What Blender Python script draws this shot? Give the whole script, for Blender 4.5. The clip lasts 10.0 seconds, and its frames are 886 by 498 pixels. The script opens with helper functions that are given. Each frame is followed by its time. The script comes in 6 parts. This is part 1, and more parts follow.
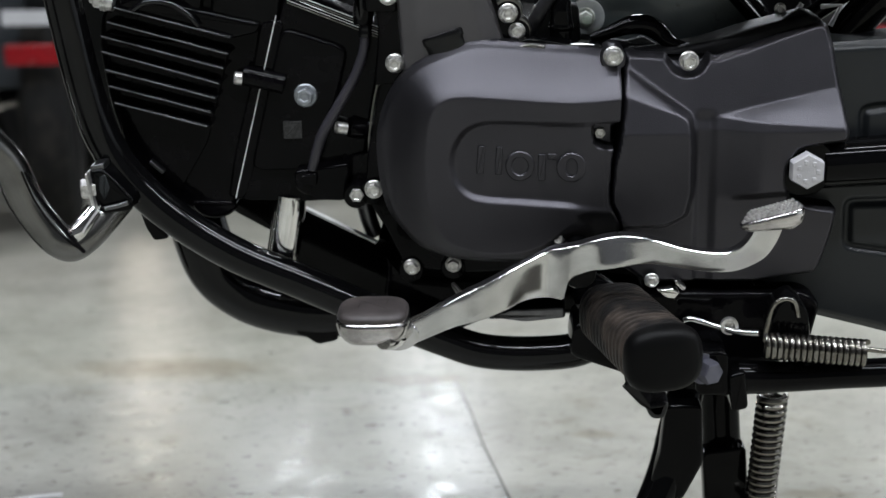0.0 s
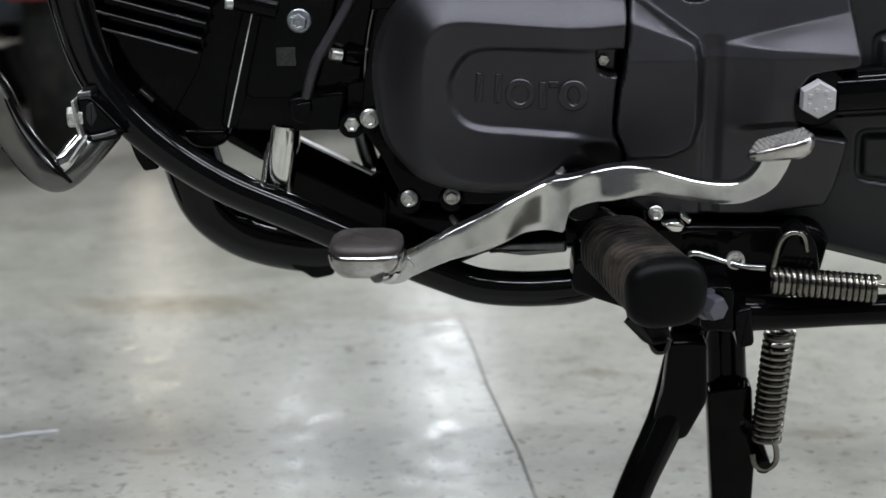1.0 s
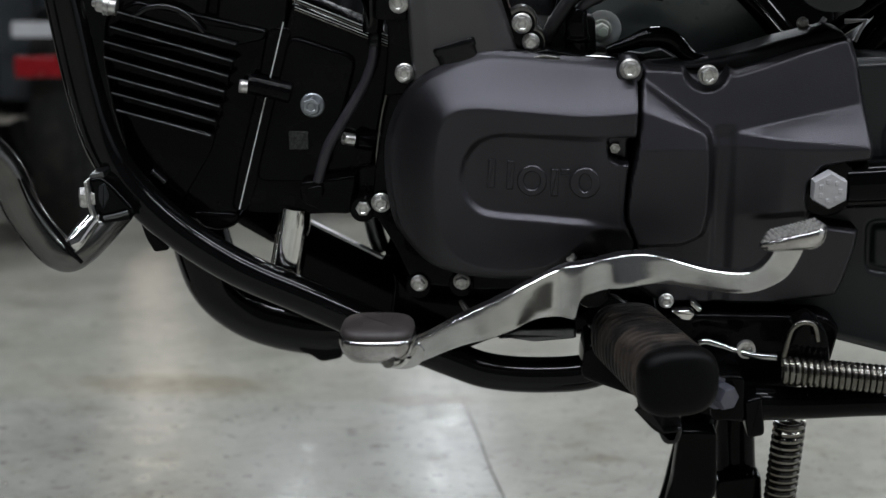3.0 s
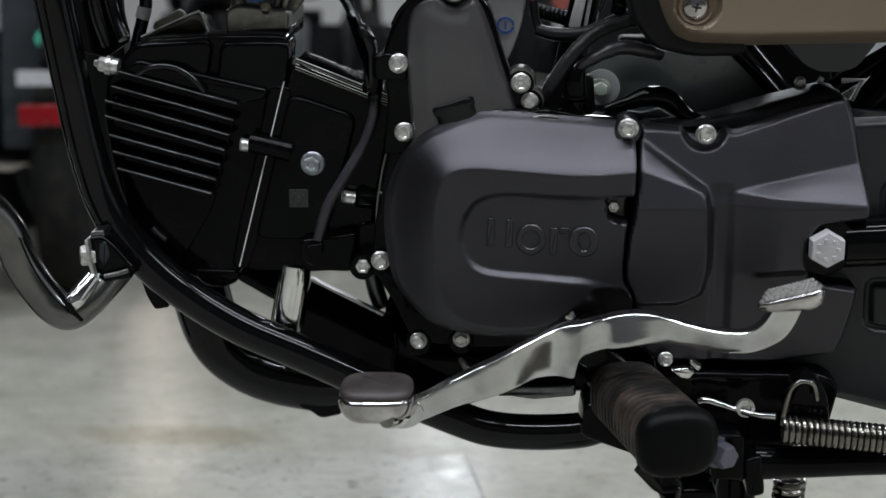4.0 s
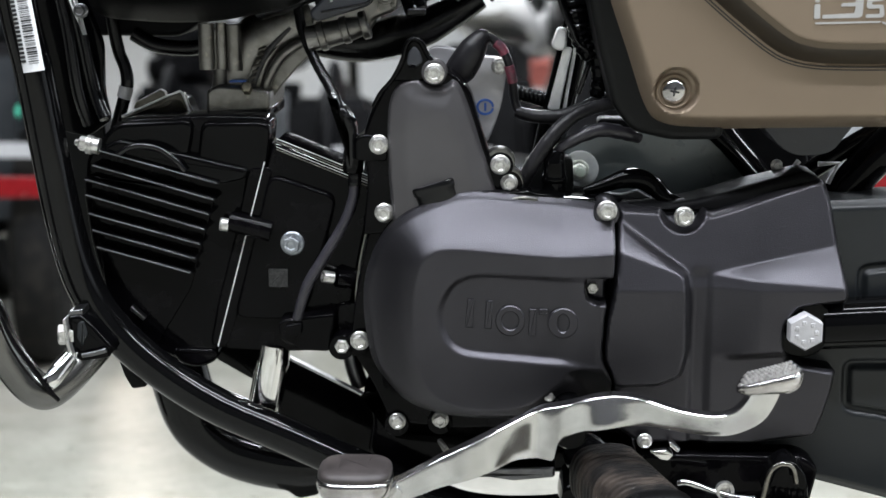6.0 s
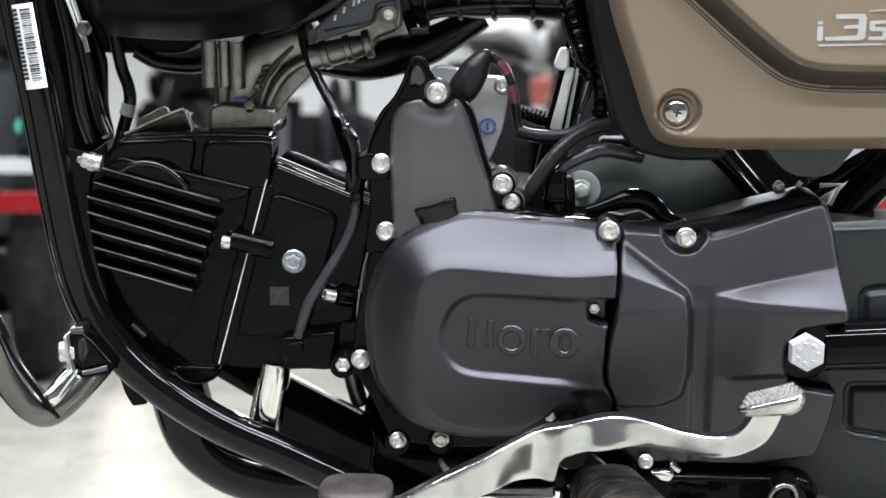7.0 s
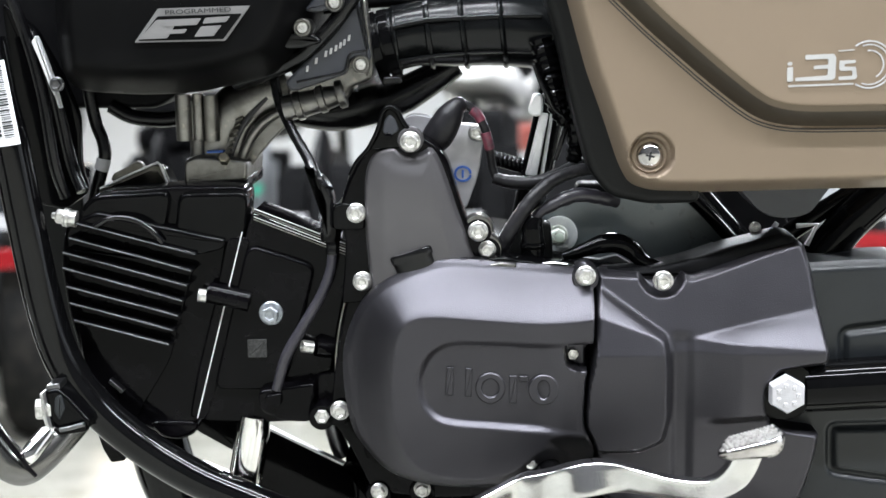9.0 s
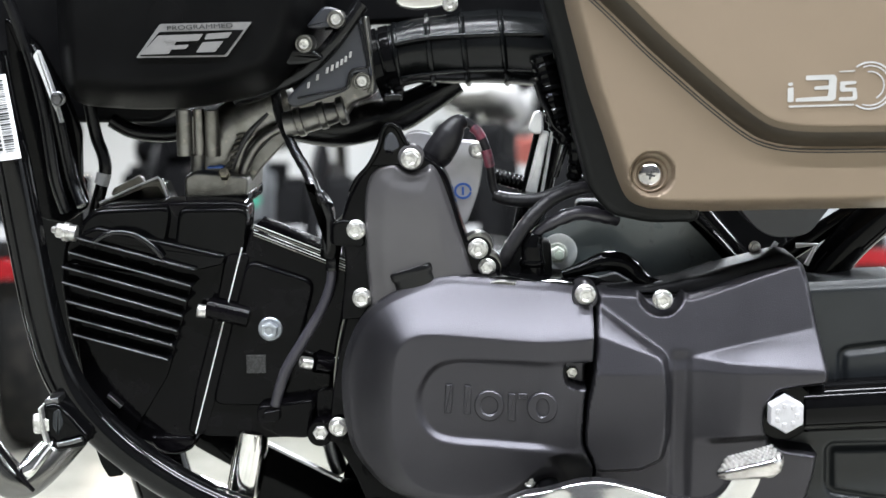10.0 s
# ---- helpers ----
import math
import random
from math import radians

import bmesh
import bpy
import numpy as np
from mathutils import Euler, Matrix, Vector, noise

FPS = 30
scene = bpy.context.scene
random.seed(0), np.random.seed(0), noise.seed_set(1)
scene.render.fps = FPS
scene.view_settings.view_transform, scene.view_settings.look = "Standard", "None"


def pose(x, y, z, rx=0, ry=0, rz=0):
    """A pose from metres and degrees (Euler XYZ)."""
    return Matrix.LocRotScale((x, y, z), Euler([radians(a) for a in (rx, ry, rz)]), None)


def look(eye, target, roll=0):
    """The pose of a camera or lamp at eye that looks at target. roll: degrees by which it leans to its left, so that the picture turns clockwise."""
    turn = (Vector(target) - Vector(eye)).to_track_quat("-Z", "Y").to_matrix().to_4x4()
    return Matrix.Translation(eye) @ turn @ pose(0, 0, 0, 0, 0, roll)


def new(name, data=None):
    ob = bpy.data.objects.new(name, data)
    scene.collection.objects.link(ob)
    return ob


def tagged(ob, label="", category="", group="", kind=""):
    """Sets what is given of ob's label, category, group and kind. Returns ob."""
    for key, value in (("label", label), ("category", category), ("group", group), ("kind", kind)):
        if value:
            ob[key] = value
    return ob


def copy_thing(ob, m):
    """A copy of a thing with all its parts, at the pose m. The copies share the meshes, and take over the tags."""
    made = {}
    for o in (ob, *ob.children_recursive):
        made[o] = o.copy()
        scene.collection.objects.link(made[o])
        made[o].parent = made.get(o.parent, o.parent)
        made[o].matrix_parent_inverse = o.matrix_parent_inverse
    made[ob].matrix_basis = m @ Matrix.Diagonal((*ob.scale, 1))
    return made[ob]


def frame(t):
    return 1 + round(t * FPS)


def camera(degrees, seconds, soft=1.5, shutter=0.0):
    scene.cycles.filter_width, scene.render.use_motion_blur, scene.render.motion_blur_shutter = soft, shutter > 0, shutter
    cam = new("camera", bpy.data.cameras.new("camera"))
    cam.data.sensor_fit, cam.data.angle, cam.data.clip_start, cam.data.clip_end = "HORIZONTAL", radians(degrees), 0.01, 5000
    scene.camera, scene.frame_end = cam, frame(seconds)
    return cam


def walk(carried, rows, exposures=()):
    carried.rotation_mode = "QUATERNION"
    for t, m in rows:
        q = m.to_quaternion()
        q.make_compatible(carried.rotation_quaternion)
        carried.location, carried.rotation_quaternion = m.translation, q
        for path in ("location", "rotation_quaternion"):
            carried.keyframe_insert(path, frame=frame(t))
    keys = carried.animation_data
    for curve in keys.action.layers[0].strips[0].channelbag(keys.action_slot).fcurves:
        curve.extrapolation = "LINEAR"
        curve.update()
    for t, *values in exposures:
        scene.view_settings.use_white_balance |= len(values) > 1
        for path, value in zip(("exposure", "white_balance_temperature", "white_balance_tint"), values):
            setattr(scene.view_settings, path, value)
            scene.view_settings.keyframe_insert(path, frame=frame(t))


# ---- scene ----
# ---- camera ----
cam = camera(33.80, 10.0)
cam.data.dof.use_dof = True
cam.data.dof.focus_distance, cam.data.dof.aperture_fstop = 0.87, 7.5
PATH = [
    (0, (0.0465, -0.9259, 0.3956), (0.0052, 0.0122, 0.2517), -1.05),
    (0.5, (0.0546, -0.8995, 0.3863), (0.0021, 0.0338, 0.2167), -1.25),
    (1, (0.0543, -0.8993, 0.3852), (0.0045, 0.0319, 0.2039), -0.96),
    (1.5, (0.0541, -0.8992, 0.3852), (0.0071, 0.0342, 0.2144), -0.39),
    (2, (0.0488, -0.9000, 0.3863), (0.0132, 0.0361, 0.2286), -0.22),
    (2.5, (0.0455, -0.8986, 0.3853), (0.0026, 0.0393, 0.2403), -0.15),
    (4, (0.0492, -0.8999, 0.3979), (-0.0013, 0.0432, 0.2954), -0.21),
    (4.5, (0.0480, -0.9000, 0.3986), (0.0017, 0.0443, 0.3058), -0.04),
    (5, (0.0494, -0.9001, 0.4007), (0.0080, 0.0460, 0.3245), 0.14),
    (5.5, (0.0491, -0.9006, 0.4028), (0.0125, 0.0465, 0.3381), -0.06),
    (7, (0.0459, -0.9004, 0.4058), (0.0110, 0.0478, 0.3596), 0.43),
    (7.5, (0.0485, -0.9016, 0.4058), (0.0152, 0.0470, 0.3662), 0.23),
    (8, (0.0502, -0.9005, 0.4048), (0.0152, 0.0484, 0.3763), -0.49),
    (8.5, (0.0557, -0.8997, 0.4063), (0.0204, 0.0494, 0.3850), -0.84),
    (9, (0.0576, -0.8969, 0.4061), (0.0253, 0.0524, 0.3908), -0.78),
    (9.5, (0.0563, -0.8966, 0.4080), (0.0285, 0.0529, 0.3959), -0.53),
    (10, (0.0556, -0.8973, 0.4094), (0.0257, 0.0522, 0.4017), -0.37),
]
EXPOSURES = [(0.0, -0.52), (1.0, -0.66), (2.0, -1.1), (2.5, -1.15), (4.0, -0.85), (4.5, -0.65), (5.5, -0.15), (7.0, 0.57), (7.5, 0.7), (9.0, 0.85), (10.0, 0.85)]
walk(cam, [(t, look(eye, target, roll)) for t, eye, target, roll in PATH], EXPOSURES)

# ---- light ----
world = bpy.data.worlds.new("showroom_air")
scene.world = world
world.use_nodes = True
world.node_tree.nodes["Background"].inputs[0].default_value = (0.9, 0.95, 1.0, 1)
world.node_tree.nodes["Background"].inputs[1].default_value = 0.02
MM = 0.001
LEAN = 9.0


# ---- materials ----
def mat(name, base, rough=0.5, metal=0.0, second=None, mix_scale=40.0, mix_lo=0.45, mix_hi=0.65, grain=0.0, grain_scale=900.0,
        coat=0.0, shine=0.5, rough_var=0.08, wear=None, emit=0.0, piece=0.0):
    """A surface with two scales of variation: broad patches of a second colour, and fine grain in the relief and the gloss."""
    m = bpy.data.materials.new(name)
    m.use_nodes = True
    nodes, links = m.node_tree.nodes, m.node_tree.links
    b = nodes["Principled BSDF"]
    b.inputs["Roughness"].default_value = rough
    b.inputs["Metallic"].default_value = metal
    b.inputs["Specular IOR Level"].default_value = shine
    b.inputs["Coat Weight"].default_value = coat
    b.inputs["Coat Roughness"].default_value = 0.08
    coord = nodes.new("ShaderNodeTexCoord")
    broad = nodes.new("ShaderNodeTexNoise")
    broad.inputs["Scale"].default_value = mix_scale
    broad.inputs["Detail"].default_value = 6
    links.new(coord.outputs["Object"], broad.inputs["Vector"])
    ramp = nodes.new("ShaderNodeValToRGB")
    ramp.color_ramp.elements[0].position, ramp.color_ramp.elements[1].position = mix_lo, mix_hi
    ramp.color_ramp.elements[0].color = (*base, 1)
    ramp.color_ramp.elements[1].color = (*(second or [c * 1.25 for c in base]), 1)
    links.new(broad.outputs["Fac"], ramp.inputs["Fac"])
    last = ramp.outputs["Color"]
    fine = nodes.new("ShaderNodeTexNoise")
    fine.inputs["Scale"].default_value = grain_scale
    fine.inputs["Detail"].default_value = 3
    links.new(coord.outputs["Object"], fine.inputs["Vector"])
    if wear:
        speck = nodes.new("ShaderNodeTexNoise")
        speck.inputs["Scale"].default_value = 160
        speck.inputs["Detail"].default_value = 8
        links.new(coord.outputs["Object"], speck.inputs["Vector"])
        cut = nodes.new("ShaderNodeValToRGB")
        cut.color_ramp.elements[0].position, cut.color_ramp.elements[1].position = 0.6, 0.72
        links.new(speck.outputs["Fac"], cut.inputs["Fac"])
        dirt = nodes.new("ShaderNodeMix")
        dirt.data_type = "RGBA"
        links.new(cut.outputs["Color"], dirt.inputs["Factor"])
        links.new(last, dirt.inputs["A"])
        dirt.inputs["B"].default_value = (*wear, 1)
        last = dirt.outputs["Result"]
    links.new(last, b.inputs["Base Color"])
    vary = nodes.new("ShaderNodeMapRange")
    vary.inputs["To Min"].default_value = max(0.02, rough - rough_var)
    vary.inputs["To Max"].default_value = min(1.0, rough + rough_var)
    links.new(broad.outputs["Fac"], vary.inputs["Value"])
    links.new(vary.outputs["Result"], b.inputs["Roughness"])
    if grain:
        bump = nodes.new("ShaderNodeBump")
        bump.inputs["Strength"].default_value = grain
        bump.inputs["Distance"].default_value = 0.0004
        links.new(fine.outputs["Fac"], bump.inputs["Height"])
        links.new(bump.outputs["Normal"], b.inputs["Normal"])
    if emit:
        b.inputs["Emission Color"].default_value = (*base, 1)
        b.inputs["Emission Strength"].default_value = emit
    return m


CHARCOAL = mat("charcoal_satin_paint", (0.055, 0.0532, 0.0595), 0.38, 0.9, (0.062, 0.060, 0.067), 14, grain=0.34, grain_scale=1700, rough_var=0.05)
GREYCAST = mat("grey_satin_paint", (0.082, 0.078, 0.081), 0.40, 0.55, (0.094, 0.090, 0.093), 14, grain=0.12, grain_scale=1500, rough_var=0.05)
GLOSS = mat("gloss_black_paint", (0.0015, 0.0015, 0.0017), 0.08, 0.0, (0.0024, 0.0024, 0.0026), 30, shine=0.11, grain=0.03, grain_scale=300, rough_var=0.05)
ENAMEL = mat("black_engine_enamel", (0.0014, 0.0013, 0.0016), 0.10, 0.0, (0.0028, 0.0025, 0.0031), 60, shine=0.09, grain=0.3, grain_scale=240, rough_var=0.04)
PLASTIC = mat("black_plastic", (0.003, 0.003, 0.0034), 0.22, 0.0, (0.0055, 0.0055, 0.006), 60, shine=0.3, grain=0.2, grain_scale=1800)
MATTE = mat("matte_black_plastic", (0.0042, 0.0042, 0.0047), 0.44, 0.0, (0.006, 0.006, 0.0065), 40, shine=0.06, grain=0.25, grain_scale=2500)
DARKGREY = mat("dark_grey_plastic", (0.022, 0.0235, 0.029), 0.38, 0.0, (0.028, 0.03, 0.036), 50, grain=0.2, grain_scale=1800)
RUBBER = mat("dusty_black_rubber", (0.010, 0.009, 0.0085), 0.5, 0.0, (0.085, 0.066, 0.054), 40, 0.48, 0.75, shine=0.25, grain=0.35, grain_scale=1200)
PEGEND = mat("dark_moulded_rubber", (0.002, 0.002, 0.0021), 0.42, 0.0, (0.007, 0.006, 0.0055), 22, 0.5, 0.72, shine=0.09, grain=0.3, grain_scale=1200)
TOERUBBER = mat("worn_grey_rubber", (0.028, 0.023, 0.0225), 0.5, 0.0, (0.045, 0.037, 0.036), 90, grain=0.35, grain_scale=1500)
CHROME = mat("polished_chrome", (0.82, 0.81, 0.79), 0.09, 1.0, (0.76, 0.75, 0.73), 60, grain=0.05, grain_scale=250, rough_var=0.05)
TOECHROME = mat("smeared_chrome", (0.56, 0.54, 0.53), 0.14, 1.0, (0.34, 0.325, 0.32), 70, grain=0.12, grain_scale=300, rough_var=0.06)
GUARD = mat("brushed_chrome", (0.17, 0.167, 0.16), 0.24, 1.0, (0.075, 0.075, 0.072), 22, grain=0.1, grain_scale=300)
PADSTEEL = mat("dull_cast_steel", (0.15, 0.15, 0.155), 0.32, 1.0, (0.11, 0.11, 0.115), 120, grain=0.3)
STEEL = mat("bright_lever_steel", (0.64, 0.635, 0.63), 0.19, 1.0, (0.52, 0.515, 0.51), 50, grain=0.1, grain_scale=350, rough_var=0.07)
ZINC = mat("zinc_bolt_steel", (0.70, 0.69, 0.67), 0.34, 0.9, (0.42, 0.41, 0.39), 320, grain=0.25, grain_scale=900, wear=(0.35, 0.33, 0.3))
SPRING = mat("oiled_spring_steel", (0.22, 0.21, 0.19), 0.24, 1.0, (0.16, 0.15, 0.13), 200, grain=0.1)
ALU = mat("cast_aluminium", (0.21, 0.204, 0.192), 0.33, 1.0, (0.16, 0.155, 0.14), 120, grain=0.5, grain_scale=1300, wear=(0.3, 0.28, 0.25))
DULLALU = mat("dull_tan_casting", (0.14, 0.133, 0.117), 0.42, 1.0, (0.10, 0.095, 0.08), 120, grain=0.5, grain_scale=1300)
PALEALU = mat("pale_cast_aluminium", (0.52, 0.51, 0.53), 0.45, 0.35, (0.46, 0.455, 0.47), 90, grain=0.4, grain_scale=1300)
BRONZE = mat("bronze_satin_paint", (0.236, 0.182, 0.132), 0.42, 0.45, (0.247, 0.190, 0.138), 12, grain=0.10, grain_scale=2200, rough_var=0.03)
# bronze darkened in two steps: paints the shade in the side panel's crease
BRONZESHADE = mat("bronze_crease_shade", (0.035, 0.027, 0.018), 0.42, 0.3, (0.042, 0.033, 0.022), 12, grain=0.1, grain_scale=2200)
BRONZEHALFSHADE = mat("bronze_crease_half_shade", (0.10, 0.075, 0.05), 0.42, 0.4, (0.12, 0.09, 0.06), 12, grain=0.1, grain_scale=2200)
CASEBLACK = mat("charcoal_chain_case_paint", (0.013, 0.015, 0.0168), 0.34, 0.0, (0.016, 0.018, 0.020), 30, shine=0.35, grain=0.15, grain_scale=1500)
PANELBLACK = mat("deep_black_plastic", (0.0045, 0.0047, 0.0046), 0.4, 0.0, (0.006, 0.0063, 0.0062), 30, shine=0.16, grain=0.2, grain_scale=2500)
WHITE = mat("white_label_film", (0.78, 0.78, 0.80), 0.4, 0.0, (0.74, 0.74, 0.76), 30)
PAPER = mat("grey_paper_label", (0.42, 0.42, 0.43), 0.6, 0.0, (0.38, 0.38, 0.39), 30)
FRAME = mat("gloss_black_frame_paint", (0.0018, 0.0018, 0.002), 0.07, 0.0, (0.0026, 0.0026, 0.0028), 30, shine=0.26, grain=0.03, grain_scale=250, rough_var=0.03)
FINBLACK = mat("black_fin_enamel", (0.0025, 0.0025, 0.003), 0.18, 0.0, (0.004, 0.004, 0.0045), 80, shine=0.4, grain=0.1, grain_scale=700)
FINEDGE = mat("worn_fin_edge", (0.26, 0.26, 0.27), 0.35, 0.5, (0.07, 0.07, 0.075), 45, 0.42, 0.66, grain=0.2)
# for bare metal edges, and for the glint painted on the far box section
BAREGLINT = mat("bare_edge_and_glint", (0.80, 0.80, 0.80), 0.35, 0.3, (0.62, 0.62, 0.62), 60)
SILVER = mat("silver_print", (0.46, 0.455, 0.45), 0.4, 0.3, (0.42, 0.415, 0.41), 60)
EMBLEM = mat("dull_silver_emblem", (0.21, 0.205, 0.205), 0.38, 0.4, (0.17, 0.167, 0.167), 60, grain=0.2)
BOXBLACK = mat("dull_black_box_plastic", (0.0022, 0.0022, 0.0024), 0.4, 0.0, (0.0032, 0.0032, 0.0034), 30, shine=0.07, grain=0.25, grain_scale=2500)
INK = mat("black_ink", (0.02, 0.02, 0.022), 0.5)
BLUEINK = mat("blue_marker_ink", (0.04, 0.12, 0.42), 0.5)
REDTAPE = mat("dark_red_tape", (0.16, 0.035, 0.055), 0.4, 0.0, (0.05, 0.02, 0.03), 160)
GREYSLEEVE = mat("grey_violet_wire_sleeve", (0.022, 0.0205, 0.026), 0.36, 0.0, (0.03, 0.028, 0.034), 60, grain=0.2)
CABLE = mat("dull_black_cable_sheath", (0.011, 0.0105, 0.012), 0.38, 0.0, (0.018, 0.0172, 0.019), 60, shine=0.24, grain=0.25, grain_scale=900)
DUCT = mat("gloss_black_duct_rubber", (0.0028, 0.0032, 0.0034), 0.22, 0.0, (0.0045, 0.005, 0.0053), 50, shine=0.22, grain=0.12, grain_scale=900)
GREENPAINT = mat("pale_green_bolt_mark", (0.76, 0.86, 0.74), 0.4, 0.0)
REDLENS = mat("red_reflector_plastic", (0.20, 0.006, 0.009), 0.25, 0.0, (0.16, 0.005, 0.007), 60)
TYRE = mat("tyre_rubber", (0.009, 0.009, 0.009), 0.75, 0.0, (0.02, 0.0185, 0.017), 30, shine=0.12, grain=0.6, grain_scale=500)
GREYBODY = mat("dark_grey_bodywork", (0.018, 0.021, 0.024), 0.4, 0.0, (0.024, 0.027, 0.030), 20, shine=0.15)
PALEBOARD = mat("pale_grey_board", (0.20, 0.21, 0.22), 0.5, 0.0, (0.26, 0.27, 0.28), 12)
WHITEBODY = mat("white_bodywork", (0.75, 0.74, 0.72), 0.3, 0.0, (0.7, 0.69, 0.67), 15, coat=0.4)
GREENSTICKER = mat("green_round_sticker", (0.06, 0.42, 0.28), 0.4)
PINK = mat("faded_red_bodywork", (0.55, 0.16, 0.13), 0.35, 0.0, (0.5, 0.14, 0.11), 20)
WALLPAINT = mat("white_wall_paint", (0.64, 0.66, 0.68), 0.7, 0.0, (0.60, 0.62, 0.64), 1.5, grain=0.2, grain_scale=200)
DARKWALL = mat("charcoal_wall_paint", (0.045, 0.046, 0.048), 0.8, 0.0, (0.055, 0.056, 0.058), 1.5, grain=0.2, grain_scale=200)
CEILING = mat("dark_grey_ceiling", (0.045, 0.045, 0.048), 0.8, 0.0, (0.06, 0.06, 0.063), 1.5)
LAMPWHITE = mat("lamp_diffuser", (0.95, 0.98, 1.0), 0.5, emit=10.0)


def concrete(name, dull, shiny, cool):
    """Polished grey concrete: cloudy stains, small dark marks, fine grain and a sealed gloss."""
    m = bpy.data.materials.new(name)
    m.use_nodes = True
    nodes, links = m.node_tree.nodes, m.node_tree.links
    b = nodes["Principled BSDF"]
    coord = nodes.new("ShaderNodeTexCoord")

    def cloud(scale, detail, lo, hi, a, c, rough=0.6):
        t = nodes.new("ShaderNodeTexNoise")
        t.inputs["Scale"].default_value, t.inputs["Detail"].default_value, t.inputs["Roughness"].default_value = scale, detail, rough
        links.new(coord.outputs["Object"], t.inputs["Vector"])
        r = nodes.new("ShaderNodeValToRGB")
        r.color_ramp.elements[0].position, r.color_ramp.elements[1].position = lo, hi
        r.color_ramp.elements[0].color, r.color_ramp.elements[1].color = (*a, 1), (*c, 1)
        links.new(t.outputs["Fac"], r.inputs["Fac"])
        return t, r

    _, big = cloud(4.5, 7, 0.36, 0.68, [c * k for c, k in zip((0.25, 0.246, 0.222), cool)], [c * k for c, k in zip((0.385, 0.378, 0.35), cool)], 0.62)
    small_noise, small = cloud(34, 8, 0.32, 0.56, (0.80, 0.79, 0.77), (1, 1, 1), 0.7)
    _, dots = cloud(75, 4, 0.36, 0.41, (0.45, 0.43, 0.40), (1, 1, 1))
    _, tint = cloud(1.7, 4, 0.42, 0.66, (0.98, 1.0, 0.955), (1, 0.985, 0.97))
    _, blots = cloud(13, 5, 0.30, 0.45, (0.62, 0.585, 0.50), (1, 1, 1), 0.7)
    _, specks = cloud(130, 2, 0.27, 0.31, (0.30, 0.28, 0.26), (1, 1, 1), 0.5)
    grain, fine = cloud(420, 3, 0.3, 0.7, (0.9, 0.9, 0.9), (1, 1, 1))
    last = big.outputs["Color"]
    for sx, sy, rx, ry in ((-0.052, 0.675, 0.055, 0.030), (0.131, 0.454, 0.022, 0.014), (0.305, 0.267, 0.03, 0.012), (-0.239, 0.218, 0.02, 0.008), (-0.36, 0.75, 0.12, 0.05)):
        mp = nodes.new("ShaderNodeMapping")
        mp.inputs["Location"].default_value = (-sx / rx, -sy / ry, 0)
        mp.inputs["Scale"].default_value = (1 / rx, 1 / ry, 1)
        links.new(coord.outputs["Object"], mp.inputs["Vector"])
        far = nodes.new("ShaderNodeVectorMath")
        far.operation = "LENGTH"
        links.new(mp.outputs["Vector"], far.inputs[0])
        wob = nodes.new("ShaderNodeMath")
        wob.operation = "MULTIPLY_ADD"
        links.new(small_noise.outputs["Fac"], wob.inputs[0])
        wob.inputs[1].default_value = 1.6
        links.new(far.outputs["Value"], wob.inputs[2])
        edge = nodes.new("ShaderNodeValToRGB")
        edge.color_ramp.elements[0].position, edge.color_ramp.elements[1].position = 0.75, 1.0
        edge.color_ramp.elements[0].color, edge.color_ramp.elements[1].color = (0.66, 0.60, 0.50, 1), (1, 1, 1, 1)
        half = nodes.new("ShaderNodeMath")
        half.operation = "MULTIPLY"
        half.inputs[1].default_value = 0.5
        links.new(wob.outputs["Value"], half.inputs[0])
        links.new(half.outputs["Value"], edge.inputs["Fac"])
        mul = nodes.new("ShaderNodeMix")
        mul.data_type, mul.blend_type = "RGBA", "MULTIPLY"
        mul.inputs["Factor"].default_value = 0.7
        links.new(last, mul.inputs["A"])
        links.new(edge.outputs["Color"], mul.inputs["B"])
        last = mul.outputs["Result"]
    for r in (small, dots, tint, blots, specks, fine):
        mul = nodes.new("ShaderNodeMix")
        mul.data_type, mul.blend_type = "RGBA", "MULTIPLY"
        mul.inputs["Factor"].default_value = 0.8
        links.new(last, mul.inputs["A"])
        links.new(r.outputs["Color"], mul.inputs["B"])
        last = mul.outputs["Result"]
    links.new(last, b.inputs["Base Color"])
    gloss, sheen = cloud(30, 9, 0.3, 0.7, (shiny, shiny, shiny), (dull, dull, dull))
    links.new(sheen.outputs["Color"], b.inputs["Roughness"])
    bump = nodes.new("ShaderNodeBump")
    bump.inputs["Strength"].default_value, bump.inputs["Distance"].default_value = 0.2, 0.002
    wave = nodes.new("ShaderNodeTexNoise")
    wave.inputs["Scale"].default_value, wave.inputs["Detail"].default_value = 42, 5
    links.new(coord.outputs["Object"], wave.inputs["Vector"])
    links.new(wave.outputs["Fac"], bump.inputs["Height"])
    links.new(bump.outputs["Normal"], b.inputs["Normal"])
    return m


CONCRETE = concrete("sealed_concrete", 0.42, 0.26, (1.0, 0.99, 0.95))
POLISHED = concrete("polished_concrete", 0.42, 0.24, (1.04, 1.045, 1.045))


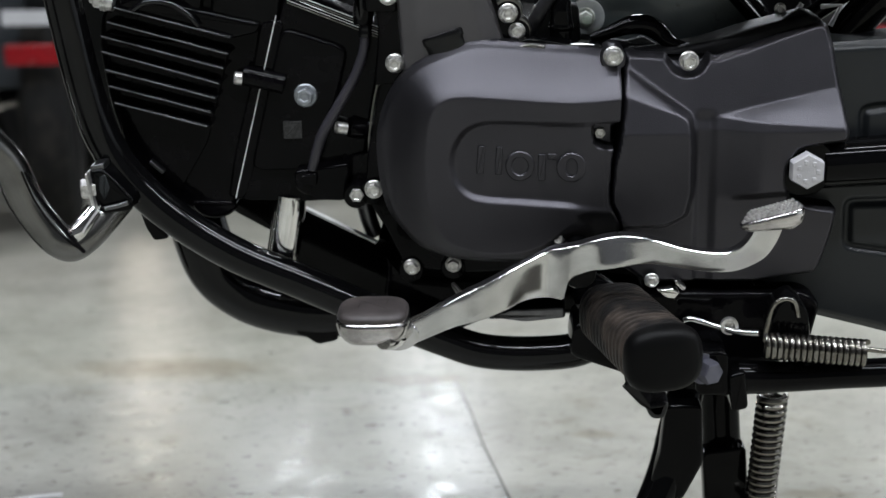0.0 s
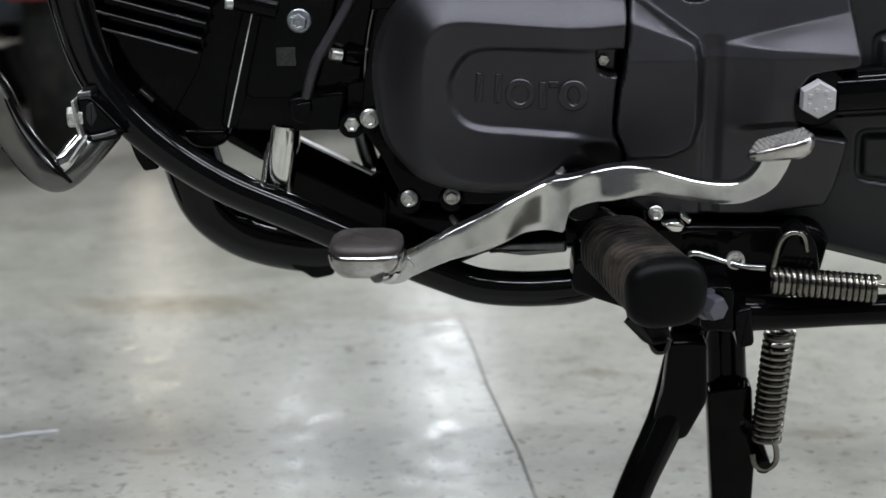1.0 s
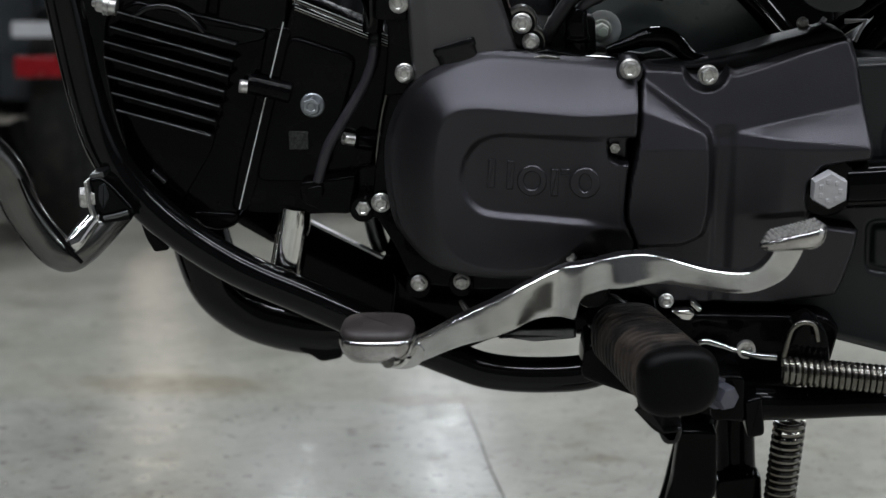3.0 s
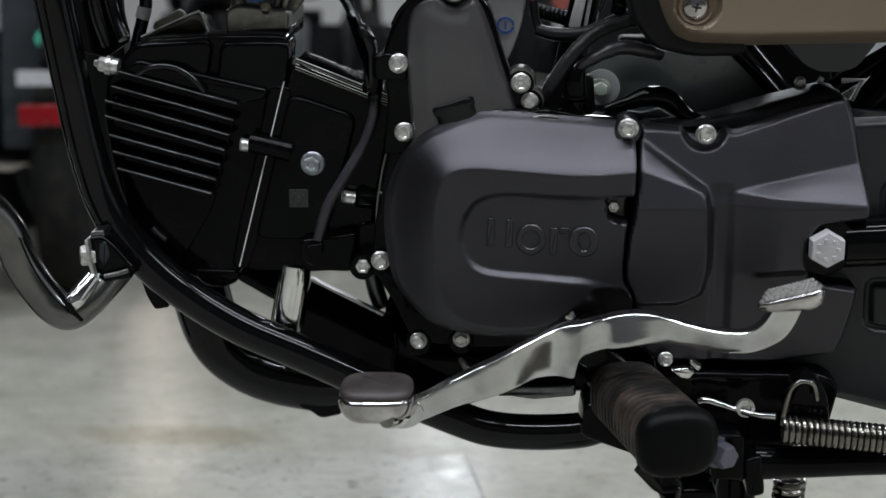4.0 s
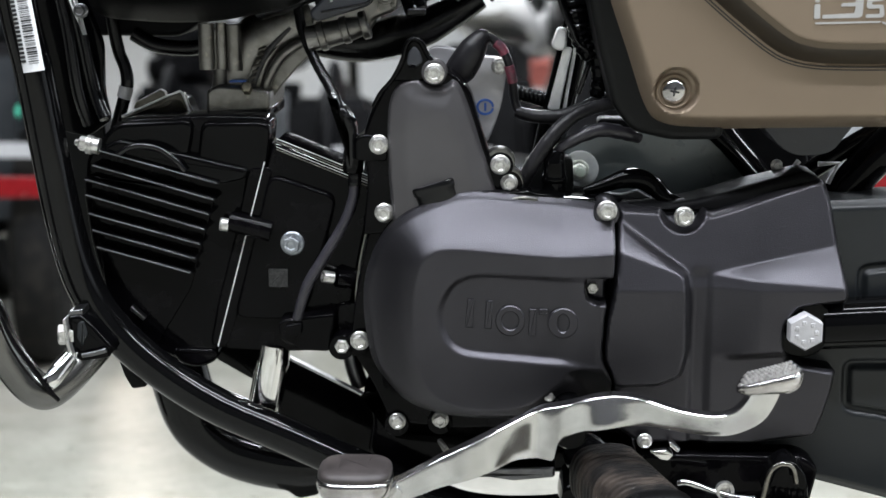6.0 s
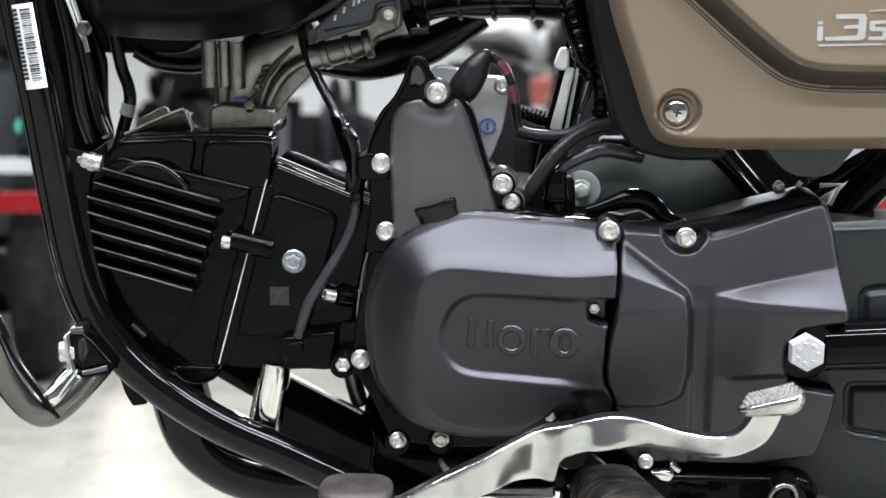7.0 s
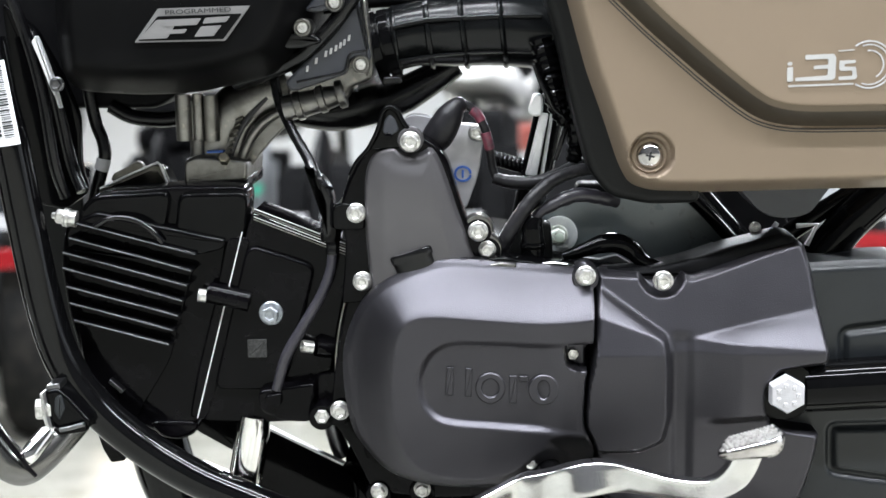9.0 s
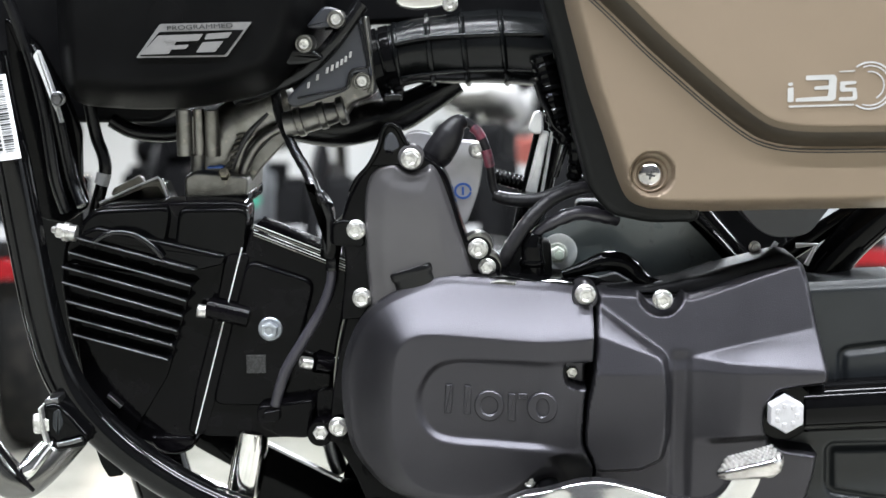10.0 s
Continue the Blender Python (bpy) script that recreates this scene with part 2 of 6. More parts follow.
# ---- shaping, all in millimetres ----
def curve(pts, n=6, closed=False):
    """A smooth line through the points."""
    p = np.array(pts, float)
    k = len(p)
    out = []
    for i in range(k if closed else k - 1):
        a, b, c, d = (p[(i + j) % k] if closed else p[min(max(i + j, 0), k - 1)] for j in (-1, 0, 1, 2))
        for s in np.arange(n) / n:
            out.append(0.5 * (2 * b + (c - a) * s + (2 * a - 5 * b + 4 * c - d) * s * s + (3 * b - a - 3 * c + d) * s ** 3))
    if not closed:
        out.append(p[-1])
    return np.array(out)


def rounded(pts, r=4.0, n=4):
    """A closed outline with its corners rounded off by r."""
    p = np.array(pts, float)
    out = []
    for i in range(len(p)):
        a, b, c = p[i - 1], p[i], p[(i + 1) % len(p)]
        ra, rc = min(r, np.linalg.norm(a - b) * 0.45), min(r, np.linalg.norm(c - b) * 0.45)
        s, e = b + (a - b) / max(1e-6, np.linalg.norm(a - b)) * ra, b + (c - b) / max(1e-6, np.linalg.norm(c - b)) * rc
        for t in np.linspace(0, 1, n + 1):
            out.append((1 - t) ** 2 * s + 2 * t * (1 - t) * b + t * t * e)
    return np.array(out)


def ccw(p):
    p = np.asarray(p, float)
    area = np.sum(p[:, 0] * np.roll(p[:, 1], -1) - np.roll(p[:, 0], -1) * p[:, 1])
    return p if area > 0 else p[::-1]


def inset(p, d):
    """The outline moved inwards by d."""
    e = np.roll(p, -1, 0) - p
    e /= np.maximum(1e-9, np.linalg.norm(e, axis=1))[:, None]
    nrm = np.stack([-e[:, 1], e[:, 0]], 1)
    v = nrm + np.roll(nrm, 1, 0)
    v /= np.maximum(0.6, np.sum(v * v, 1))[:, None] / 2
    return p + v * d


def ellipse(cx, cz, rx, rz=None, n=28):
    a = np.linspace(0, 2 * math.pi, n, endpoint=False)
    return np.stack([cx + rx * np.cos(a), cz + (rz or rx) * np.sin(a)], 1)


def stack(layers, m=None, caps=(True, True)):
    """Rings of points, each the same number, bridged in turn and capped. Points are (x, y, z)."""
    bm = bmesh.new()
    rings = []
    for ring in layers:
        rings.append([bm.verts.new(Vector(q) * MM) for q in ring])
    for a, b in zip(rings, rings[1:]):
        for i in range(len(a)):
            j = (i + 1) % len(a)
            bm.faces.new((a[i], a[j], b[j], b[i]))
    if caps[0]:
        bm.faces.new(rings[0][::-1])
    if caps[1]:
        bm.faces.new(rings[-1])
    if m is not None:
        bm.transform(m)
    return bm


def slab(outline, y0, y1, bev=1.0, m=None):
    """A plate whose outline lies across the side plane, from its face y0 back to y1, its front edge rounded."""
    p = ccw(outline)

    def ring(d, y):
        q = inset(p, d) if d else p
        return [(x, y, z) for x, z in q]

    arc = [ring(bev * (1 - math.cos(a)), y0 + bev * (1 - math.sin(a))) for a in (0.0, 0.52, 1.05, 1.5708)]
    layers = [ring(0.0, y1)] + arc + [ring(bev + 0.35, y0)] if bev else [ring(0, y1), ring(0, y0)]
    return stack(layers, m)


def block(x0, x1, y0, y1, z0, z1, r=3.0, bev=1.0, m=None):
    return slab(rounded([(x0, z0), (x1, z0), (x1, z1), (x0, z1)], r), y0, y1, bev, m)


def tube(path, r, seg=14, n=8, caps=True, flat=1.0, wrinkle=0.0):
    """A round bar along a smooth line; r is one radius, or one for each point."""
    p = curve(path, n) if n > 1 else np.array(path, float)
    rr = np.full(len(p), float(r)) if np.isscalar(r) else np.interp(np.linspace(0, 1, len(p)), np.linspace(0, 1, len(r)), r)
    if wrinkle:
        rr = rr * (1 + wrinkle * (np.sin(np.arange(len(p)) * 1.9 + rr[0] * 7) * 0.6 + np.random.uniform(-0.5, 0.5, len(p))))
    t = np.gradient(p, axis=0)
    t /= np.maximum(1e-9, np.linalg.norm(t, axis=1))[:, None]
    u = np.cross(t[0], (0, 1, 0) if abs(t[0][1]) < 0.9 else (1, 0, 0))
    layers = []
    ang = np.linspace(0, 2 * math.pi, seg, endpoint=False)
    for q, d, rad in zip(p, t, rr):
        u = u - d * np.dot(u, d)
        u /= np.linalg.norm(u)
        v = np.cross(d, u)
        layers.append([q + rad * (math.cos(a) * u + flat * math.sin(a) * v) for a in ang])
    return stack(layers, None, (caps, caps))


def lathe(profile, m=None, seg=24, squash=1.0, square=1.0):
    """A turned piece: (radius, height) pairs round the local z axis."""
    ang = np.linspace(0, 2 * math.pi, seg, endpoint=False)
    def sp(v):
        return math.copysign(abs(v) ** square, v)
    return stack([[(max(r, 0.05) * sp(math.cos(a)), squash * max(r, 0.05) * sp(math.sin(a)), h) for a in ang] for r, h in profile], m)


def helix(p0, p1, radius, wire, turns, seg=8, per=18):
    p0, p1 = np.array(p0, float), np.array(p1, float)
    d = p1 - p0
    t = d / np.linalg.norm(d)
    u = np.cross(t, (0, 1, 0))
    u /= np.linalg.norm(u)
    v = np.cross(t, u)
    s = np.linspace(0, 1, int(turns * per))
    path = [p0 + d * k + radius * (math.cos(2 * math.pi * turns * k) * u + math.sin(2 * math.pi * turns * k) * v) for k in s]
    return tube(path, wire, seg, 1)


def joined(*bms):
    """Several shapes as one mesh."""
    out = bmesh.new()
    for b in bms:
        me = bpy.data.meshes.new("tmp")
        b.to_mesh(me)
        b.free()
        out.from_mesh(me)
        bpy.data.meshes.remove(me)
    return out


def at(x, y, z, rx=90, ry=0, rz=0):
    """A pose in millimetres; by default its local z axis points at the viewer of the bike's flank."""
    return pose(x * MM, y * MM, z * MM, rx, ry, rz)


def mesh_of(name, bm, material, angle=38):
    bmesh.ops.recalc_face_normals(bm, faces=bm.faces)
    lim = math.radians(angle)
    for e in bm.edges:
        e.smooth = len(e.link_faces) == 2 and e.calc_face_angle(0) < lim
    for f in bm.faces:
        f.smooth = True
    me = bpy.data.meshes.new(name)
    bm.to_mesh(me)
    bm.free()
    me.materials.append(material)
    return me


def place(name, me, m, parent, label=""):
    ob = new(name, me)
    ob.matrix_basis = m
    if parent:
        ob.parent = parent
        if parent.type == "EMPTY":
            ob.matrix_parent_inverse = parent.matrix_basis.inverted()
    return tagged(ob, label)


def part(name, bm, material, parent, label="", angle=38):
    return place(name, mesh_of(name, bm, material, angle), Matrix(), parent, label)


def thing(name, x, y, z, label, category, group=""):
    ob = new(name)
    ob.matrix_basis = pose(x * MM, y * MM, z * MM)
    return tagged(ob, label, category, group)


def inside(px, pz, outline):
    """Signed distance to the outline: positive inside."""
    p = ccw(outline)
    q = np.roll(p, -1, 0)
    best = np.full(px.shape, 1e9)
    odd = np.zeros(px.shape, bool)
    for (ax, az), (bx, bz) in zip(p, q):
        ex, ez = bx - ax, bz - az
        s = np.clip(((px - ax) * ex + (pz - az) * ez) / max(1e-9, ex * ex + ez * ez), 0, 1)
        best = np.minimum(best, np.hypot(px - ax - s * ex, pz - az - s * ez))
        if az != bz:
            odd ^= ((az > pz) != (bz > pz)) & (px < (bx - ax) * (pz - az) / (bz - az) + ax)
    return np.where(odd, best, -best)


def ease(v, lo, hi):
    s = np.clip((v - lo) / (hi - lo), 0, 1)
    return s * s * (3 - 2 * s)


def ramp(v, lo, hi, soft=0.18):
    """A straight slope from 0 to 1 with slightly rounded ends."""
    s = np.clip((v - lo) / (hi - lo), 0, 1)
    return (1 - soft) * s + soft * s * s * (3 - 2 * s)


def pressed(outline, step, depth_of, back):
    """A shell cut to an outline, its face at depth_of(x, z, distance from the edge), with a side wall back to the depth back."""
    p = ccw(outline)
    xs = np.arange(p[:, 0].min() - 2 * step, p[:, 0].max() + 2 * step, step)
    zs = np.arange(p[:, 1].min() - 2 * step, p[:, 1].max() + 2 * step, step)
    gx, gz = np.meshgrid(xs, zs, indexing="ij")
    d = inside(gx, gz, p)
    ok = d > -0.55 * step
    cell = ok[:-1, :-1] & ok[1:, :-1] & ok[1:, 1:] & ok[:-1, 1:]
    used = np.zeros(ok.shape, bool)
    for i in (0, 1):
        for j in (0, 1):
            used[i:used.shape[0] - 1 + i, j:used.shape[1] - 1 + j] |= cell
    full = np.ones(ok.shape, bool)
    full[0, :] = full[-1, :] = full[:, 0] = full[:, -1] = False
    full[1:-1, 1:-1] = cell[:-1, :-1] & cell[1:, :-1] & cell[:-1, 1:] & cell[1:, 1:]
    rim = used & ~full
    for _ in range(3):
        e = 0.05
        dd = inside(gx[rim], gz[rim], p)
        nx = (inside(gx[rim] + e, gz[rim], p) - dd) / e
        nz = (inside(gx[rim], gz[rim] + e, p) - dd) / e
        ln = np.maximum(0.3, np.hypot(nx, nz))
        gx[rim] -= dd * nx / ln
        gz[rim] -= dd * nz / ln
    d[rim] = 0
    y = depth_of(gx, gz, d)
    index = np.full(ok.shape, -1)
    index[used] = np.arange(used.sum())
    co = np.stack([gx[used], y[used], gz[used]], 1)
    ci, cj = np.nonzero(cell)
    quads = np.stack([index[ci, cj], index[ci + 1, cj], index[ci + 1, cj + 1], index[ci, cj + 1]], 1)
    edges = {}
    for qd in quads:
        for a, b in zip(qd, np.roll(qd, -1)):
            if (b, a) in edges:
                del edges[(b, a)]
            else:
                edges[(a, b)] = 1
    lip = sorted({a for ed in edges for a in ed})
    low = {a: len(co) + k for k, a in enumerate(lip)}
    rear = co[lip].copy()
    rear[:, 1] = back
    faces = quads.tolist() + [(b, a, low[a], low[b]) for a, b in edges]
    me = bpy.data.meshes.new("shell")
    me.from_pydata((np.vstack([co, rear]) * MM).tolist(), [], faces)
    bm = bmesh.new()
    bm.from_mesh(me)
    bpy.data.meshes.remove(me)
    return bm


def lettering(name, words, size, m, material, parent, label=""):
    """Raised words in the built-in font, as a mesh."""
    cu = bpy.data.curves.new(name, "FONT")
    cu.body, cu.size, cu.extrude = words, size * MM, 0.0002
    tmp = bpy.data.objects.new(name, cu)
    scene.collection.objects.link(tmp)
    me = bpy.data.meshes.new_from_object(tmp.evaluated_get(bpy.context.evaluated_depsgraph_get()))
    bpy.data.objects.remove(tmp)
    me.materials.clear()
    me.materials.append(material)
    return place(name, me, m, parent, label)


# ---- setting ----
def room():
    x0, x1, y0, y1, h = -7000, 7000, -4200, 17000, 3400
    floor_me = mesh_of("floor", block(x0, x1, y0, y1, -60, 0, 0.0, 0.0), CONCRETE)
    floor = tagged(place("floor", floor_me, Matrix(), None), "polished grey concrete floor with cloudy stains", "floor", kind="structure")
    # south and west walls are unseen, added dark to keep reflections down
    walls = (("wall_north", x0, x1, y1, y1 + 150), ("wall_south", x0, x1, y0 - 150, y0), ("wall_west", x0 - 150, x0, y0, y1), ("wall_east", x1, x1 + 150, y0, y1))
    for name, a, b, c, d in walls:
        tagged(place(name, mesh_of(name, block(a, b, c, d, 0, h, 0.0, 0.0), DARKWALL if name in ("wall_south", "wall_west") else WALLPAINT), Matrix(), None), "unseen charcoal wall, added to keep reflections dark" if name in ("wall_south", "wall_west") else "plain pale grey painted showroom wall", "wall", kind="structure")
    tagged(place("ceiling", mesh_of("ceiling", block(x0, x1, y0, y1, h, h + 100, 0.0, 0.0), CEILING), Matrix(), None), "dark grey showroom ceiling", "ceiling", kind="structure")
    # a shallow joint sawn into the slab
    joint = curve([(-12, 662, 2.2), (7, 538, 2.2), (22, 417, 2.2), (34, 338, 2.2), (47, 252, 2.2), (60, 158, 2.2), (140, -500, 2.2), (250, -1500, 2.2)], 6)
    # a later, glossier pour in front of the far joint and beside the sawn one
    rim = [(x, y) for x, y, _ in joint] + [(-2600, -1500), (-2600, 690), (-1500, 676), (-700, 668), (-330, 664), (-120, 664)]
    slab_bm = stack([[(x, y, 0.5) for x, y in rim], [(x, y, 1.6) for x, y in rim]])
    part("floor_slab", slab_bm, POLISHED, floor, "glossier newer pour of the concrete floor")
    bm = bmesh.new()
    pairs = [(bm.verts.new(((x - 1.1) * MM, y * MM, z * MM)), bm.verts.new(((x + 1.1) * MM, y * MM, z * MM))) for x, y, z in joint]
    for (a, b), (c, d) in zip(pairs, pairs[1:]):
        bm.faces.new((a, b, d, c))
    part("floor_joint", bm, mat("joint_filler", (0.13, 0.126, 0.115), 0.8, 0.0, (0.27, 0.262, 0.24), 25), floor, "dark hairline joint in the slab")


def lamps():
    """Battens over the viewer, rows of panels far behind the bike, and unseen fill panels."""
    panel = batten = None
    # panels at y -150 and 1700 are added fill for east wall and floor
    spots = [(x, y) for y, xs in ((-950, (-1900, -200, 1500, 3200)), (-2400, (-1900, -200, 1500, 3200)), (-150, (5500,)), (1700, (500, 3000)), (5000, (-3300, 500, 3600)), (10400, (-4700, -1500, -620, 4300)), (12100, (-3450, 4200))) for x in xs]
    for x, y in spots:
        wide, deep = (1.5, 0.14) if y < -500 else (0.58, 1.2)
        first = batten if y < -500 else panel
        if first is None:
            first = thing("ceiling_light", x, y, 3390, "long white ceiling batten light" if y < -500 else "flat white ceiling light panel, unseen, some added as fill", "ceiling light", "ceiling battens" if y < -500 else "ceiling panels")
            hx_, hy_ = wide * 500 + 10, deep * 500 + 20
            part("housing", block(x - hx_, x + hx_, y - hy_, y + hy_, 3350, 3398, 4, 2), WHITEBODY, first)
            part("diffuser", block(x - hx_ + 15, x + hx_ - 15, y - hy_ + 20, y + hy_ - 20, 3340, 3349, 4, 2), LAMPWHITE, first, "glowing white diffuser")
            batten, panel = (first, panel) if y < -500 else (batten, first)
        else:
            copy_thing(first, pose(x * MM, y * MM, 3.39))
        li = bpy.data.lights.new("lamp_glow", "AREA")
        li.shape, li.size, li.size_y, li.energy = "RECTANGLE", wide, deep, 62 if y < -2000 else 50 if y < -500 else 145 if y < 0 else 66 if y < 4000 else 190 if x in (-1500, -620) else 95
        li.color = (1.0, 0.86, 0.68) if x == -3450 else (0.905, 0.955, 1.03)
        lo = new("lamp_glow", li)
        lo.matrix_basis = pose(x * MM, y * MM, 3.33)


room()
lamps()

# ---- the motorcycle ----
bike = thing("motorcycle", 60, 130, 0, "black commuter motorcycle with bronze side panel, leaning on its side stand", "motorcycle")

FLANGE = mesh_of("flange_bolt", joined(
    lathe([(6.1, 0), (6.1, 1.2), (5.6, 1.8), (4.9, 2.2)], None, 22),
    stack([[(r * math.cos(a), r * math.sin(a), h) for a in np.radians(np.arange(0, 360, 60))] for r, h in ((4.75, 2.0), (4.75, 6.0), (4.2, 6.8), (2.9, 6.9), (2.3, 6.3), (0.4, 6.2))])), ZINC, 30)
BIGFLANGE = mesh_of("flange_bolt", joined(
    lathe([(7.6, 0), (7.6, 1.4), (6.9, 2.2)], None, 26),
    stack([[(r * math.cos(a), r * math.sin(a), h) for a in np.radians(np.arange(10, 370, 60))] for r, h in ((5.6, 2.0), (5.6, 7.0), (5.0, 7.7), (3.2, 7.8), (2.7, 7.2), (0.4, 7.2))])), ZINC, 30)
SOCKET = mesh_of("cap_bolt", lathe([(3.9, 0), (3.9, 6.5), (3.4, 7.2), (2.2, 7.2), (2.0, 4.5), (0.2, 4.5)], None, 20), ZINC, 35)


DARKFLANGE = FLANGE.copy()
DARKFLANGE.materials.clear()
DARKFLANGE.materials.append(PADSTEEL)
DARKFLANGE.name = "dull_bolt"


def bolt(xz, y, parent, me=FLANGE, spin=0.0, label="", scale=1.0):
    return place(me.name.split(".")[0], me, at(xz[0], y, xz[1]) @ Matrix.Rotation(spin, 4, "Z") @ Matrix.Scale(scale, 4), parent, label)


# engine core behind the covers
core = part("crankcase", slab(rounded([(-26.4, 380.7), (-33.5, 349.2), (-40.7, 313.7), (-44, 284.9), (-30.5, 263), (-18.8, 236.6), (16.5, 232.8), (65.8, 233.3), (104.4, 244.1), (205.4, 254.4), (249.8, 275.8), (248.1, 346.7), (213.5, 378.3), (179.7, 368.2), (152.5, 365), (101.2, 377.7), (49.9, 385.1)], 6), 44, 205, 2), ENAMEL, bike, "black painted crankcase casting")

# magneto cover
COVER = curve([(-1.7, 376.8), (13.7, 383), (33.6, 386.5), (66.6, 383.9), (99.6, 381.2), (115.1, 378.4), (116.1, 373.6)], 4)
COVER = np.vstack([COVER, [(116.1, 361.2), (115.5, 344.2), (114.8, 338.8), (111.5, 334.7), (111.5, 323.1), (110.5, 316.2), (109.5, 299.7), (109.8, 289.9), (112.9, 283), (116.2, 275.3), (116.6, 260.6), (115.2, 252.5)],
                   curve([(111.2, 250.1), (96, 250.1), (75.7, 250.9), (48.6, 251.1), (24.9, 251.9), (5.2, 254.1), (-8.3, 258.4), (-19.6, 269.1), (-28.2, 281.4), (-32.4, 300.6), (-33.6, 319.7), (-32.2, 335.2), (-27.1, 350.5), (-18.4, 364.1), (-8.1, 373.1), (-1.7, 376.8)], 4)[:-1]])
PLATEAU = curve([(163.9, 350.9), (85.8, 353.6), (53.2, 355.9), (23.7, 358.2), (9.9, 356.3), (1.9, 348.3), (-1.8, 331.5), (-2.9, 311.1), (-1.3, 290.6), (5.6, 272.6), (18.8, 262.2), (42.1, 258.6), (65.5, 261.9), (85.5, 276.3), (98.7, 284.8), (164.6, 286.1)], 5, True)
POCKET = curve([(125, 336.5), (85.7, 339.2), (49.7, 341.2), (33.3, 341), (22.7, 336.4), (15.9, 326.3), (14.1, 316.1), (16.2, 305.9), (23.4, 297.3), (34.3, 293.8), (55.8, 291.9), (85.5, 289.4), (125.1, 287.7)], 5, True)
NOTCH = rounded([(98.9, 339), (118.6, 339.5), (118.6, 324.6), (106.1, 324.7), (99.9, 327.5)], 3)


def cover_face(x, z, d):
    y = 26 - 26 * ramp(inside(x, z, PLATEAU), -27, 1.2, 0.35)
    seam = ease(x, 104, 109)
    y += (4.0 * (1 - ramp(d, -1, 4))) * (1 - seam) + 1.6 * (1 - ramp(d, -0.6, 0.9)) * seam
    fade = 1 - ease(x, 78, 100)
    y += 3.7 * ramp(inside(x, z, POCKET), -2.2, 2.2, 0.5) * (0.25 + 0.75 * fade)
    y += 14 * ramp(inside(x, z, NOTCH), -1.0, 1.0, 0.5)
    return y


cover = part("engine_cover", pressed(COVER, 0.9, cover_face, 42), CHARCOAL, bike, "charcoal satin magneto cover with a sunken badge panel", 50)


def badge_shapes():
    """Four plain raised shapes that stand for the maker's badge."""
    def ring_of(outer, inner, name, y0):
        o, i = ccw(outer), ccw(inner)
        y1, yb = y0 + 0.6, 6.0
        layers = [[(x, yb, z) for x, z in o], [(x, y1, z) for x, z in o], [(x, y0, z) for x, z in inset(o, 0.7)],
                  [(x, y0, z) for x, z in inset(i, -0.7)], [(x, y1, z) for x, z in i], [(x, yb, z) for x, z in i]]
        part(name, stack(layers, None, (False, False)), CHARCOAL, cover)

    for pts in ([(30, 327.4), (34.2, 327.2), (33.2, 309.6), (28.8, 309.8)], [(41, 326.6), (45, 326.3), (44.2, 308.9), (40, 309.1)],
                [(66.2, 321.6), (70.8, 321.4), (70.6, 304.8), (66, 304.9)], [(72, 321.6), (77.6, 321.5), (77.6, 317.6), (72, 317.7)]):
        part("badge_shape", slab(rounded(pts, 0.8), 2.2, 6.0, 0.7), CHARCOAL, cover)
    ring_of(ellipse(55.2, 314.2, 8.8, 9.4), ellipse(55.2, 314.2, 4.8, 5.4), "badge_shape", 2.2)
    ring_of(ellipse(86.2, 313.2, 9.0, 9.2), ellipse(86.2, 313.2, 3.4, 5.4), "badge_shape", 0.9)


badge_shapes()

# oil filler plug on the shoulder of the cover
cap_at = (11.9, 381)
capm = pose(cap_at[0] * MM, 0.031, cap_at[1] * MM + 0.0005, 0, -18, 0)
plug = part("oil_filler_cap", lathe([(12.0, -9), (12.2, -4), (12.4, 4.8), (13.2, 5.6), (13.3, 9.2), (12.5, 10.2), (11.0, 10.4), (10.4, 9.4), (3, 9.4)], capm, 36, 0.5), PLASTIC, bike, "black oil filler plug")
part("cap_grip", lathe([(10.2, 9.2), (10.0, 10.2), (0.4, 10.4)], capm, 30, 0.5), GREYCAST, plug)

# sprocket cover
REAR = np.vstack([[(118.7, 373.9), (120.1, 378), (135.9, 377.1), (149, 376.3), (154.3, 379.6), (159.5, 380.6), (166.7, 378.9), (173.6, 374.4), (188.6, 378.8), (210.8, 386.2), (231.4, 392.5), (238.0, 394.0), (241.4, 391.6), (244.4, 380.1), (247.8, 356.6), (251.7, 330.2), (250.2, 326.1), (236.1, 324.5), (222.9, 322.2), (215.9, 312.7), (215.1, 301.7), (219, 290.3), (229.7, 285.7), (248.4, 282.8), (246.7, 271), (242.1, 253.6), (237.4, 241.7), (200.6, 236.2), (133.2, 236.5), (117.6, 247.2), (118.2, 274.6), (114.9, 283), (111.5, 289.9), (111.5, 299.6), (112.8, 316.2), (114.8, 323.7), (116.8, 336.7)]])
REAR = rounded(REAR, 2.0, 2)
PANEL = rounded([(98, 388.3), (120.5, 372.5), (159.7, 343.2), (161.5, 326.3), (161.5, 295.1), (157.7, 279.4), (143.2, 272.6), (98, 271.4)], 4)
BOSS = rounded([(171.3, 353.1), (206.2, 362.8), (257.7, 368.9), (260, 287.7), (214.1, 292.1), (168.8, 288.2), (169.8, 312.8)], 6)
DISH = ellipse(*(157.0, 377.5), 12.0)
P0, P1, P2 = [(172.1, 341.1), (245.1, 356.8), (245.7, 335.1)]
Q0, Q1, Q2, Q3 = [(120.5, 373.2), (160.4, 343.8), (120.5, 354.2), (160.4, 340.5)]


V0, V1 = [(162.3, 341.1), (172.1, 341.1)]


